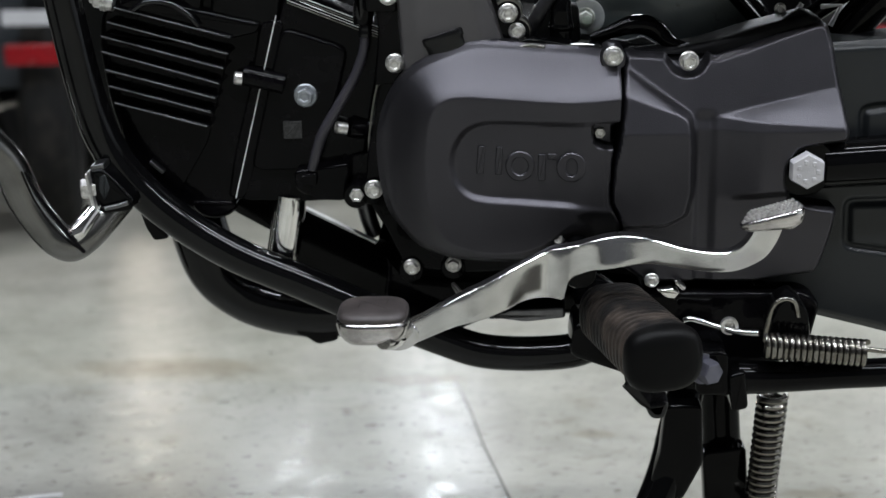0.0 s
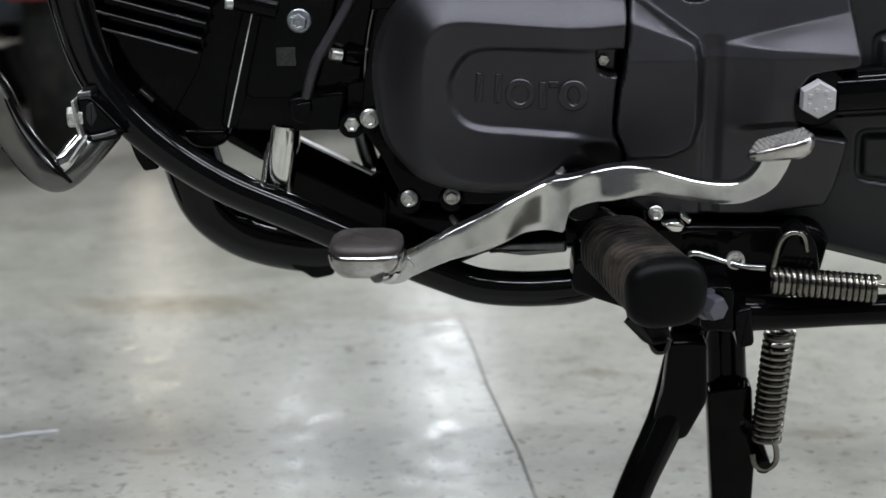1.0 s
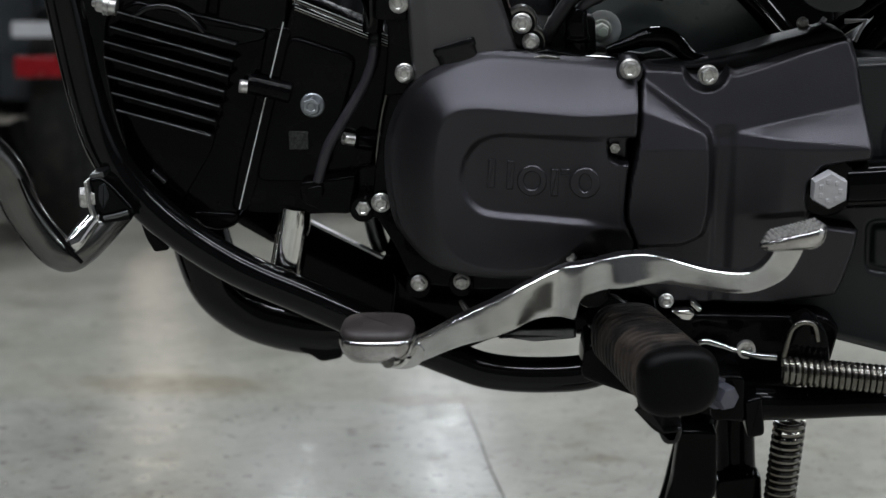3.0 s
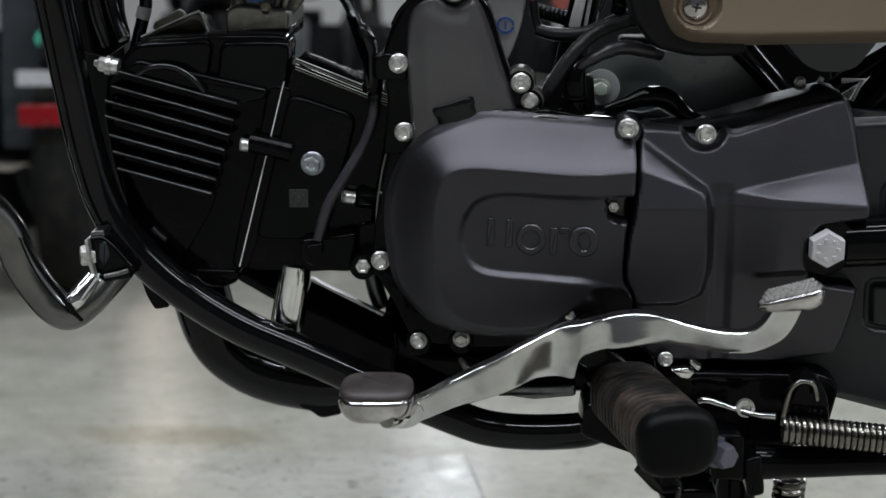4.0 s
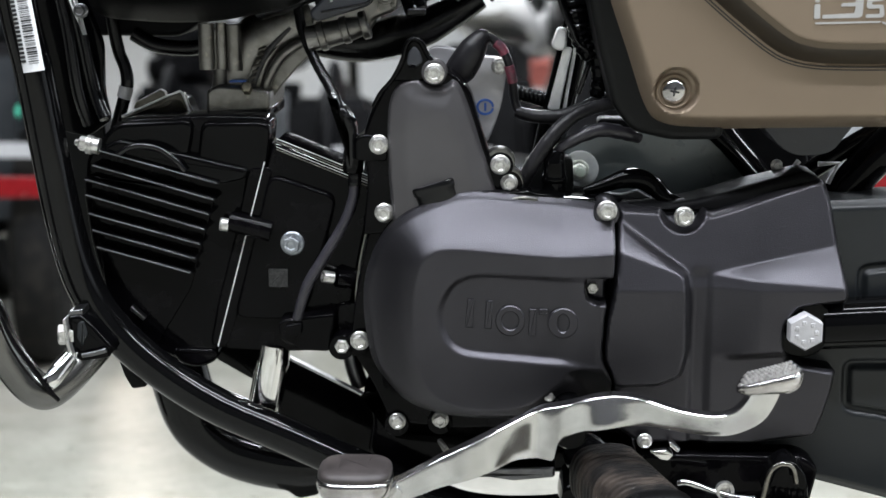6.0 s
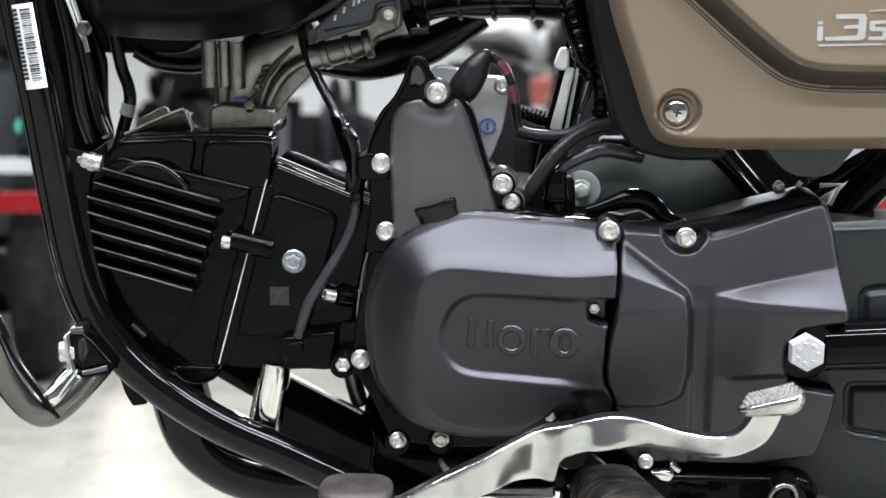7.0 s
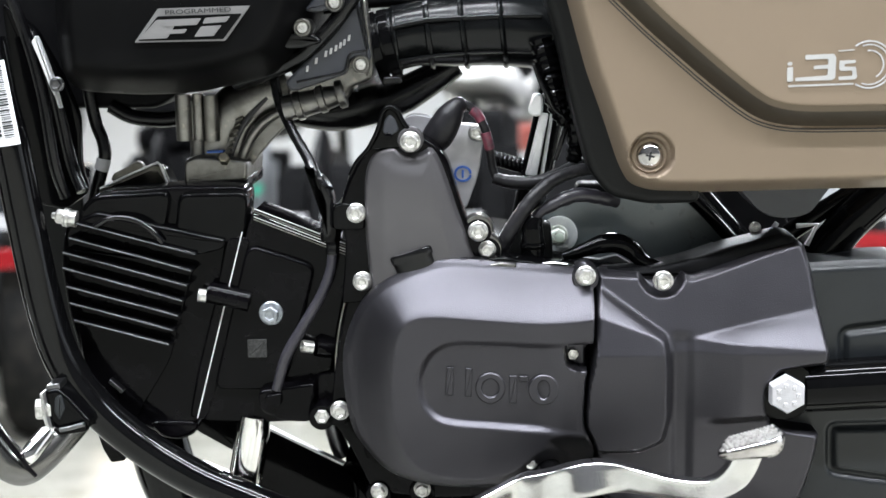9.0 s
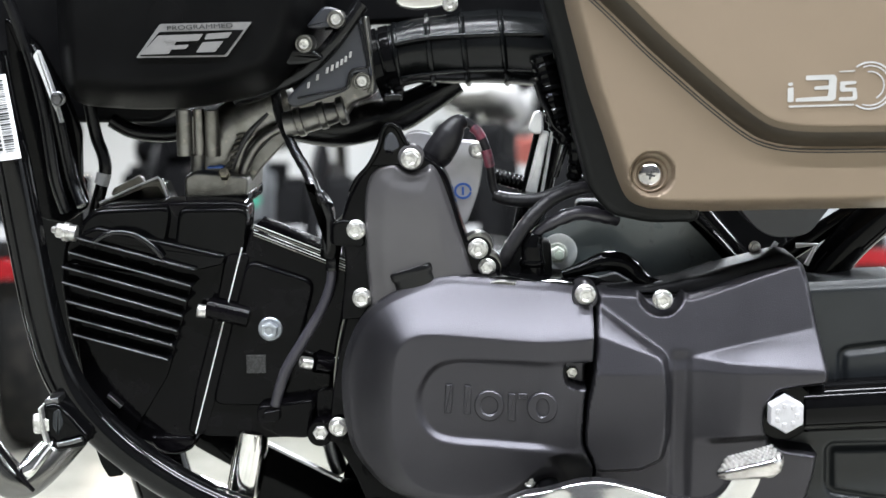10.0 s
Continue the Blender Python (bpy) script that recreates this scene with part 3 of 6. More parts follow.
def along(x, a, b):
    return a[1] + (b[1] - a[1]) * (x - a[0]) / (b[0] - a[0])


def rear_face(x, z, d):
    crisp = (1 - ease(x, 116, 122)) * (1 - ease(z, 366, 374))
    y = 15 - 4 * (ramp(d, 0, 2.6, 0.5) * (1 - crisp) + ramp(d, -0.4, 0.9, 0.5) * crisp) + 0.36 * np.clip(z - P0[1], -8, 60)
    tall = np.maximum(1.5, along(x, Q0, Q1) - along(x, Q2, Q3))
    lift = np.clip((along(x, Q0, Q1) - z) / tall, 0, 1)
    y -= 9.5 * lift * ramp(inside(x, z, PANEL), 0, 4.6, 0.4)
    tall = np.maximum(1.2, along(x, P0, P1) - along(x, P0, P2))
    lift = np.clip((along(x, P0, P1) - z) / tall, 0, 1)
    y -= 8.5 * lift * ease(x, P0[0] - 1, P0[0] + 30) * ramp(inside(x, z, BOSS), -1, 5.5, 0.5)
    y += 2.2 * ease(x, V0[0] - 2, V0[0] + 2) * (1 - ease(x, V1[0] - 3, V1[0] + 3)) * (1 - ease(z, V0[1] - 3, V0[1] + 5))
    y += 11 * ramp(inside(x, z, DISH), -2.4, 1.4, 0.6)
    return y


SHOULDER = rounded([(122, 377.5), (150, 378.5), (168, 381.9), (184.6, 386.5), (197.7, 390.6), (209.4, 393.4), (220.5, 396.2), (229, 398.4), (236, 396.6), (240, 391), (236, 372), (122, 360)], 2)
rear = part("sprocket_cover", pressed(REAR, 0.9, rear_face, 44), CHARCOAL, bike, "charcoal satin sprocket cover", 50)

part("cover_shoulder", slab(SHOULDER, 33, 60, 4.0), MATTE, rear, "sloping top edge of the cover")

# starter drive cover, the tall casting
TALL = curve([(-18.2, 372), (-20.3, 394.2), (-20.9, 411.2), (-20.8, 428), (-19.2, 441.4), (-13.9, 450.7), (-6.2, 454.6), (1.1, 455.1), (7.7, 450.4), (15, 450.3), (20.3, 453.6), (25, 451.5), (29.5, 443.5), (33.9, 430.7), (38.7, 415.6), (44.2, 400.3), (50, 383.3)], 4)
TALL = np.vstack([TALL, [(49.8, 366.2), (-18.5, 359.9)]])


T0, T1 = [(22.1, 440.9), (35.1, 373.2)]


def tall_face(x, z, d):
    line_ = T0[0] + (z - T0[1]) * (T1[0] - T0[0]) / (T1[1] - T0[1])
    return 0.22 * np.clip(x - line_, 0, 60) + 41 - 9.5 * ramp(d, 0, 4.0, 0.6) - 2.2 * ease(d, 3, 16) + 4.5 * ((x - 16) / 32) ** 2 + 0.03 * (z - 400) + 1.6 * ease(z, 425, 452)


tall = part("starter_gear_cover", pressed(TALL, 1.0, tall_face, 48), GREYCAST, bike, "grey satin starter gear cover", 50)
FLANGEPLATE = curve([(-34, 364.2), (-31.2, 392), (-33.3, 415.5), (-28, 433.9), (-20.2, 448), (-12.6, 456.7), (-9, 464.8), (-7.5, 471.5), (-2.7, 475.8), (2, 474.4), (5.8, 465.9), (13.1, 459.8), (23.1, 454.2), (31.1, 444), (35.6, 429), (41.4, 410.5), (46.1, 402.2), (54.3, 404.9), (56.8, 391.1), (60.1, 377.9)], 4)
FLANGEPLATE = np.vstack([FLANGEPLATE, [(60, 363.3), (-34.2, 357.2)]])
part("cover_flange", slab(FLANGEPLATE, 41, 62, 2.5), ENAMEL, bike, "black flange with a bright gasket edge")
part("bolt_lug", slab(rounded([(-38.0, 417.4), (-31.1, 419.6), (-18.5, 416.2), (-18.8, 402.7), (-38.1, 403.2)], 3), 39.5, 58, 1.5), GLOSS, bike)
part("gasket", tube([(-26.8, 48, 385.6), (-28.8, 48, 374.4), (-32.3, 48, 360.4), (-36.2, 48, 344.6), (-39.4, 48, 325.1), (-40.5, 50, 312)], 0.7, 6), ALU, bike, "bright gasket edge")
part("gasket", tube([(-37.4, 46, 415.8), (-31.9, 46, 421), (-28.8, 46, 429.4), (-26.9, 46, 436.2), (-22.5, 46, 444.6), (-16.8, 46, 450.6), (-12.8, 46, 456.6)], 0.9, 6), ALU, bike, "bright gasket edge")
ear = part("lifting_eye", slab(rounded(curve([(-17, 451), (-11.7, 458.6), (-8.8, 465.2), (-7.3, 471.2), (-5.2, 475.2), (-2.2, 476.7), (1.5, 475.4), (4.1, 471.7), (7.3, 465.6), (13, 459.4), (16, 452)], 4), 1, 2), 36.5, 50, 2.0), GLOSS, bike, "black cast ear with a raised rim")
part("ear_rim", tube([(-26.6, 37, 436.2), (-22.2, 37, 444.4), (-16.4, 37, 450.6), (-11.6, 36.5, 458.4), (-8.6, 36, 465.2), (-7.1, 36, 471.2), (-5, 36, 475), (-2.2, 36, 476.4), (1.3, 36, 475.2), (3.9, 36, 471.5), (7.1, 36, 465.4), (12.5, 36.5, 459.4)], 1.3, 10), GLOSS, ear)
part("ear_web", slab(rounded([(-6.6, 461), (-5.2, 468.6), (-2.0, 472.4), (1.2, 469.5), (3.4, 462.6), (-1, 459.6)], 2), 35.6, 40, 0.9), DARKGREY, ear)
pip = (-3, 459.5)
part("ear_pin", lathe([(2.2, 0), (2.2, 1.6), (1.4, 2.2)], at(pip[0], 35.5, pip[1]), 14), ENAMEL, ear)

for xz, y, owner in (((-23.9, 413.0), 41, tall), ((-21.0, 371.5), 40, tall), ((111.7, 377.6), 17, rear), ((157.5, 372.9), 23, rear),
                  ((103.9, 331.5), 17, cover), ((-37.3, 290.7), 41, cover), ((-48.6, 286.7), 46, cover), ((-14.7, 238.2), 42, cover),
                  ((12.2, 239.5), 42, cover), ((78.4, 267.8), 6, cover), ((10.0, 456.2), 34, tall), ((49.1, 401.1), 40, tall), ((54.4, 389.7), 42, tall)):
    bolt(xz, y, owner, FLANGE, spin=xz[0] * 0.13, label="zinc flange bolt", scale=0.74 if y == 17 and xz[1] < 340 else 0.68 if y == 6 else 0.88 if y == 42 else 1.0)
for xz in ((-25.2, 411.4), (-22.1, 369.6), (-39.2, 288), (-49.1, 285.6), (-15.3, 235.5), (11.8, 236.9), (49.1, 400.2), (54.4, 388.7)):
    part("bolt_boss", lathe([(8.2, -20), (8.0, 1.5), (7.4, 2.4)], at(xz[0], 44, xz[1]), 22), ENAMEL, bike)

lug = (111.8, 375.6)
part("bolt_lug", joined(lathe([(7.9, -20), (7.7, 2.0), (7.1, 2.9), (6.2, 3.0)], at(lug[0], 20, lug[1]), 26)), CHARCOAL, rear, "lug round the bolt")
lug = (9.8, 456.7)
part("bolt_lug", lathe([(7.9, -8), (7.7, -1.4), (7.0, 0.0), (6.2, 0.2)], at(lug[0], 34.5, lug[1]), 28), GREYCAST, tall, "lug round the bolt")
for xz in ((48.8, 401.2), (54.1, 389.4)):
    part("bolt_lug", lathe([(9.4, -10), (9.2, 0.6), (8.6, 1.4), (6.5, 1.6)], at(xz[0], 44, xz[1]), 24), ALU, tall, "pale cast lug")
part("case_lip", slab(curve([(50.7, 382.6), (60.1, 386.6), (75.3, 385), (87, 382.9), (100.4, 382.1), (110.5, 379.9), (110.5, 374.4), (87, 376.7), (66.8, 379), (52, 378.4)], 3, True), 30, 46, 1.5), GLOSS, core, "cast lip above the cover")
part("bare_pad", slab(rounded([(54.9, 383), (63, 384.3), (72.4, 382.9), (69.7, 379.5), (58.2, 379.6)], 2), 27, 34, 1), ALU, core, "bare cast pad")
# added block, hides the bright wall between the cables
part("cable_dark_filler", slab(rounded([(64.7, 399.8), (93.9, 400.9), (95.6, 374.4), (67.3, 371.8)], 4), 72, 84, 2), PANELBLACK, bike, "added black filler block behind the cables")

# swing arm pivot: large hexagon bolt in a black ring with the arm running back
hx = (225.7, 311)
part("swing_arm", joined(lathe([(18.6, -50), (18.6, 3), (17.2, 5), (15, 5.2)], at(hx[0], 8, hx[1]), 36),
     tube([(hx[0] + 12, 14, hx[1] - 1), (hx[0] + 60, 16, hx[1] + 1), (hx[0] + 150, 20, hx[1] + 4), (hx[0] + 330, 30, hx[1] + 4)], [15, 15.5, 17, 17], 20)), GLOSS, bike, "gloss black swing arm")
pivot = part("pivot_bolt", stack([[(r * math.cos(a), r * math.sin(a), h) for a in np.radians(np.arange(0, 360, 60))] for r, h in ((11.0, 0), (11.0, 7.4), (10.2, 8.4), (0.5, 8.6))], at(hx[0], 0, hx[1], 90, 0, 0) @ Matrix.Rotation(radians(30), 4, "Z")), PALEALU, bike, "large zinc hexagon bolt")
for k in range(7):
    a = k * 2 * math.pi / 7
    part("bolt_mark", block(hx[0] + 5.8 * math.cos(a) - 1.2, hx[0] + 5.8 * math.cos(a) + 1.2, -8.9, -8, hx[1] + 5.8 * math.sin(a) - 1.3, hx[1] + 5.8 * math.sin(a) + 1.3, 0.5, 0.2), PALEALU, pivot)

# chain case
CASE = rounded([(234.9, 380.7), (301.3, 383.4), (308.2, 188.8), (273.5, 198.1), (238.9, 207.3), (217.9, 218.3), (204, 229.2), (203.4, 265.1)], 5)
CASERIBS = [rounded(p, 6) for p in ([(263.1, 341.4), (314.9, 347.2), (316.1, 313.3), (263.9, 312.3)], [(257.3, 283), (317.2, 284), (318.8, 243.7), (284.7, 248.1), (258.1, 252.5)])]


def case_face(x, z, d):
    y = 32 - 4 * ramp(d, 0, 5, 0.5)
    for r in CASERIBS:
        s = inside(x, z, r)
        y += 2.5 * ramp(s, -2.0, 0.5, 0.4) - 3.5 * ramp(s, 2.0, 5.0, 0.4)
    return y


case = part("chain_case", pressed(CASE, 1.4, case_face, 70), CASEBLACK, bike, "black chain case with pressed panels", 50)

# cylinder and head, leaning forward
head = part("cylinder_head", slab(rounded([(-196.3, 413.7), (-189.4, 422.9), (-177.9, 425.6), (-138.9, 427.9), (-94.5, 427.4), (-92, 420.3), (-97.8, 396.3), (-131.2, 278.7), (-133.8, 269.1), (-149.8, 267.7), (-180.4, 280.5), (-188.4, 294.7), (-201.6, 316.9), (-208.6, 346.3), (-211.8, 378.9), (-208.2, 403.9)], 8), 64, 90, 2.5), ENAMEL, bike, "black enamelled cylinder head")
part("rocker_box", slab(rounded([(-197.3, 414.6), (-187.6, 423.8), (-142, 426.1), (-140.1, 419.7), (-144.7, 398.3), (-146.3, 394), (-197.9, 404.6)], 6), 59, 100, 3.2), GLOSS, bike, "gloss black rocker box")
part("rocker_box", slab(rounded([(-134.9, 424.6), (-94.6, 424.8), (-92, 419.1), (-95, 395.6), (-126.7, 385.9), (-140.7, 391.1), (-138.1, 402.5)], 6), 59, 86, 3.2), GLOSS, bike, "gloss black rocker box")
part("head_lid", slab(rounded([(-195.7, 409.9), (-184.9, 414), (-105.6, 395.5), (-108, 389.2), (-124.3, 385.8), (-196, 404.2)], 3), 55, 70, 2.5), GLOSS, head)
FINS = [[(-197.5, 408.4), (-124.1, 388.2)], [(-202.2, 399.3), (-126.7, 378)], [(-206.9, 390.5), (-129.9, 368.8)], [(-207.5, 380.9), (-133.1, 359.2)], [(-206, 369.2), (-136.3, 349.9)], [(-204.5, 358.8), (-139.6, 340.7)], [(-202.3, 348), (-142.8, 331.7)]]
for (ax, az), (bx, bz) in FINS:
    edge_ = np.array(((ax + 1.2, az - 0.5), (bx - 0.8, bz - 0.5), (bx - 0.8, bz - 1.1), (ax + 1.2, az - 1.1)))
    part("fin_edge", slab(edge_, 49.6, 51, 0.2), FINEDGE, head, "worn bright fin edge")
    part("cooling_fin", slab(rounded([(ax, az), (bx, bz), (bx + 0.4, bz - 1.9), (ax + 0.4, az - 1.9)], 0.8, 2), 50, 66, 0.9), FINBLACK, head)
part("fin_back", slab(rounded([(-207.9, 390.6), (-127.5, 379.1), (-146.2, 318), (-173.5, 274.1), (-200.1, 314.7)], 5), 62, 70, 1), ENAMEL, head)
arch = curve([(-186.6, 52, 404.3), (-178.4, 51, 409.3), (-169.6, 51, 410.6), (-159.2, 51, 408.4), (-150.1, 51, 402), (-144.4, 52, 394.7)], 4)
part("arched_rib", tube(arch, 1.9, 10, 1), FINBLACK, head)
part("head_gasket", slab([(-96.6, 399.6), (-96, 399.3), (-129.2, 281), (-129.8, 281.4)], 58.5, 66, 0.0), BAREGLINT, bike, "bright gasket line")
part("head_flange", slab(rounded([(-106.6, 397.3), (-91.2, 396.4), (-94, 378.7), (-103.7, 346.6), (-116.9, 299.5), (-124.2, 279.3), (-135, 280.5), (-128.6, 310.5), (-116.1, 353.9)], 5), 59, 100, 2), ENAMEL, head)
bx, bz = (-109.5, 360.4)
part("stud_sleeve", lathe([(6.5, -17), (6.5, 8), (5.8, 9.5)], pose(bx * MM, 0.056, bz * MM, 0, -76, 0), 18), ENAMEL, head)
bx, bz = (-119.5, 360.6)
place("cap_bolt", SOCKET, pose(bx * MM, 0.054, bz * MM, 12, -80, 0) @ Matrix.Diagonal((1.05, 1.05, 0.7, 1)), bike, "zinc cap bolt")
barrel = part("cylinder_barrel", slab(rounded([(-91, 411.7), (-30.7, 386.3), (-34.2, 359.9), (-43.1, 316.7), (-47.7, 279.3), (-87.3, 277.4), (-127.5, 279.1), (-114.1, 324.5), (-95, 396.2)], 6), 60, 112, 1.5), ENAMEL, bike, "black cylinder barrel")
part("barrel_panel", slab(rounded([(-93.1, 392.5), (-51.5, 378.7), (-59.5, 346.6), (-75.2, 299.7), (-118, 300), (-105.4, 347)], 8), 56, 62, 2), ENAMEL, barrel)
for k in range(5):
    pts = [(x, 59.4 + 0.9 * k, z - 1.6 + 1.5 * k) for x, z in [(-88.9, 408.8), (-58.5, 396.5), (-30, 384.9)]]
    part("barrel_fin", tube(pts, 0.38, 6, 2), BAREGLINT if k in (1, 2, 4) else ALU, barrel)
for k in range(11):
    part("barrel_fin", tube([(x, 66 + 4.0 * k, z + 1.0) for x, z in [(-89.6, 409.9), (-58.4, 397.2), (-29.3, 385.2)]], 1.5, 8, 2), ENAMEL, barrel)
DULLBOLT = BIGFLANGE.copy()
DULLBOLT.materials.clear()
DULLBOLT.materials.append(mat("dull_zinc", (0.36, 0.38, 0.41), 0.42, 0.9, (0.26, 0.275, 0.30), 320, grain=0.25, grain_scale=900))
DULLBOLT.name = "flange_bolt"
bolt((-79.9, 348.8), 57, bike, DULLBOLT, 0.2, "dull zinc flange bolt")
bx, bz = (-58.4, 327.7)
place("cap_bolt", SOCKET, pose(bx * MM + 0.004, 0.052, bz * MM, 20, -76, 0), bike, "zinc cap bolt")
part("bolt_sleeve", lathe([(5.8, -22), (5.8, 0)], pose(bx * MM + 0.006, 0.053, bz * MM, 20, -76, 0), 16), ENAMEL, barrel)
part("code_mark", block(*((-95.3, 321.7)[0], (-83.2, 321.6)[0]), 54.6, 56, (-95.3, 321)[1], (-94.9, 332.5)[1], 0.5, 0.2), mat("etched_patch", (0.006, 0.006, 0.006), 0.5, 0.0, (0.03, 0.03, 0.03), 700, 0.48, 0.52), barrel, "faint etched square")
part("sensor_plug", slab(rounded([(-88.8, 301.9), (-52.7, 306.7), (-56.3, 281.4), (-74.6, 282.2), (-87.9, 288.8)], 4), 46, 62, 2), ENAMEL, bike, "black sensor plug")
part("plug_rib", slab(rounded([(-84.1, 299.3), (-73.4, 301.4), (-73.7, 293.5), (-83.6, 292.8)], 2), 42, 50, 1), ENAMEL, barrel)
part("sump_lug", slab(rounded([(-54, 309.5), (-36.1, 313), (-38.4, 279.3), (-55, 277.9)], 4), 58, 150, 2), ENAMEL, bike)
part("drain_lug", slab(rounded([(-161.8, 279.3), (-129.8, 278.3), (-131.7, 269.4), (-144.2, 264.9), (-156.1, 268)], 6), 62, 130, 3), ENAMEL, head)

# added sheet, keeps the gap between frame tube and head dark
part("front_dark_filler", slab(rounded([(-247.4, 425.9), (-211.9, 425.5), (-210.3, 302.6), (-192, 253.5), (-210.1, 262.4), (-231.1, 302.8), (-242.4, 357.3)], 4), 122, 140, 1.5), PANELBLACK, bike, "added black filler sheet in front of the head")

# spark plug
sx, sz = (-201.0, 410.0)
plugm = pose(sx * MM, 0.056, sz * MM, 0, -80, 0) @ Matrix.Scale(0.85, 4)
part("spark_plug", joined(lathe([(6.0, -4), (6.0, 1.0), (6.9, 1.2), (7.0, 2.6), (6.3, 2.9), (6.3, 3.6), (6.9, 3.8), (6.9, 5.0), (5.6, 5.3)], plugm, 24),
     stack([[(r * math.cos(a), r * math.sin(a), h) for a in np.radians(np.arange(0, 360, 60))] for r, h in ((5.4, 5), (5.4, 10), (4.8, 10.8), (2.6, 11), (2.4, 13.6), (1.6, 14.2))], plugm)), ZINC, bike, "zinc spark plug hexagon", 30)

# tappet cap on top of the head
tappet = part("tappet_cap", slab(rounded([(-193.4, 419.8), (-192.7, 422.6), (-157.4, 437.8), (-152.9, 437.6), (-148.0, 423.6), (-150.4, 423.2), (-155.8, 433.0), (-159, 432.8)], 0.8), 94, 102, 1.2), DULLALU, bike, "dull cast tappet cap")
# black fill below the cap paints the shadow under its rim
part("cap_seat_shade", slab(rounded([(-189, 418), (-189, 421), (-159, 434), (-154.5, 433), (-149.6, 422), (-149.6, 418)], 1), 96, 130, 1), ENAMEL, tappet, "black seat under the cap, filling in its shadow")
part("cap_hexagon", slab(rounded([(-185.2, 428.9), (-183.3, 432.6), (-176.5, 436), (-168, 440.4), (-164.8, 439), (-163, 434.6), (-182.4, 426.5)], 1), 94, 100, 1.2), DULLALU, tappet)
part("cap_rim", tube([(-192.5, 93.2, 423.2), (-176, 93.2, 430.4), (-157.4, 93.2, 438.3), (-153, 93.2, 438), (-148.4, 93.2, 425), (-146.5, 93.2, 423.2), (-138, 93.2, 423.6)], 0.7, 8, 2), BAREGLINT, tappet, "bright machined rim")
# intake side: manifold, throttle body, duct
part("intake_flange", slab(rounded([(-135.8, 441.1), (-127.8, 443.9), (-97.7, 440.6), (-95.6, 438.5), (-96.7, 427.7), (-136.5, 425.3)], 3), 86, 150, 2), ALU, bike, "cast intake flange")
part("intake_stub", slab(rounded([(-137.5, 428.7), (-96.2, 430.3), (-96.6, 420.9), (-137.8, 421.4)], 3), 88, 150, 2), GLOSS, bike)
elbow = part("intake_elbow", tube([(-121.3, 112, 429.6), (-117.4, 112, 451.6), (-108, 112, 468), (-91.5, 112, 477.6), (-69.2, 112, 487.4)], [15, 16, 17, 17, 17], 20), ALU, bike, "cast intake elbow")
part("elbow_rib", tube([(-102.1, 96, 434.8), (-97.3, 96, 448.5), (-87.3, 96, 462.8), (-71.2, 96, 471.9)], [2.5, 3, 3, 3], 10), ALU, elbow)
part("elbow_body", slab(rounded([(-120.7, 460), (-113, 470.7), (-96.7, 480.5), (-78.6, 481.7), (-86.2, 470.3), (-97.6, 456.1), (-104.3, 434.4), (-121.8, 434.6)], 4), 98, 130, 3), ALU, elbow)
part("elbow_groove", tube([(-83.2, 96, 479.2), (-95.9, 96, 466.5), (-104.4, 96, 452.2), (-108.8, 96, 439.2)], [1.4, 1.8, 1.8, 1.4], 8), INK, elbow, "dark groove in the casting")
part("elbow_web", slab(curve([(-104.5, 437.6), (-96.3, 450.6), (-81.2, 465.7), (-68.6, 473.4), (-65.1, 468), (-76.4, 457.3), (-88.5, 444.7), (-97.6, 433.9)], 4, True), 102, 110, 1.5), ALU, elbow)
for k, (xz, fr) in enumerate([((-136.4, 466), 5.2), ((-127, 466.5), 3.6), ((-118.8, 465.4), 5.0)]):
    part("injector_sleeve", lathe([(fr - 0.3, -13), (fr, -12), (fr - 0.2, 16)], pose(xz[0] * MM, 0.094, xz[1] * MM, 0, 0, 0), 16), ALU, bike)
holder = part("injector_holder", slab(rounded([(-141.8, 479.4), (-114.5, 479), (-116.1, 456.8), (-122.1, 452.6), (-136.5, 452.8), (-142.2, 455.7)], 4), 94, 120, 2), ALU, bike, "fluted cast injector holder")
part("injector_tip", lathe([(7, -8), (5, 0), (5, 14)], pose((-129.3, 446.3)[0] * MM, 0.1, (-129.3, 445.6)[1] * MM), 16), ALU, bike)
cb = (-110.3, 440.3)
part("brass_nut", stack([[(r * math.cos(a), r * math.sin(a), h) for a in np.radians(np.arange(0, 360, 60))] for r, h in ((3.6, 0), (3.6, 6), (2.8, 6.6))], pose(cb[0] * MM, 0.088, cb[1] * MM, 60, 0, 0)), mat("dull_brass", (0.26, 0.24, 0.185), 0.45, 1.0), bike, "small brass nut")
for k, (mx, mz) in enumerate([(-101.2, 466.1), (-102.5, 462.6), (-104.1, 459), (-105.3, 455.5), (-106.6, 451.9), (-107.8, 448.3), (-109.1, 444.8)]):
    wide_ = 2.0 if k % 3 else 2.7
    part("cast_mark", slab(rounded([(mx - wide_, mz - 0.2), (mx + wide_, mz + 1.2), (mx + wide_ + 0.5, mz - 0.3), (mx - wide_ + 0.5, mz - 1.7)], 0.4), 93.6, 99, 0.4), DULLALU, elbow)
part("blue_mark", block((-122, 445.9)[0], (-111.9, 445.8)[0], 90, 100, (-122, 445.2)[1], (-121.9, 446.3)[1], 0.3, 0.1), BLUEINK, elbow)
throttle = part("throttle_body", slab(rounded([(-65.1, 475.1), (-69, 485.6), (-50.3, 499.3), (-35.7, 519.8), (-21.3, 536.8), (-13.9, 498.8), (-15.5, 489.8), (-29.6, 485.1), (-32.6, 476.8), (-44.1, 471.3), (-61.7, 469.4)], 4), 80, 150, 3), ALU, bike, "cast throttle body")
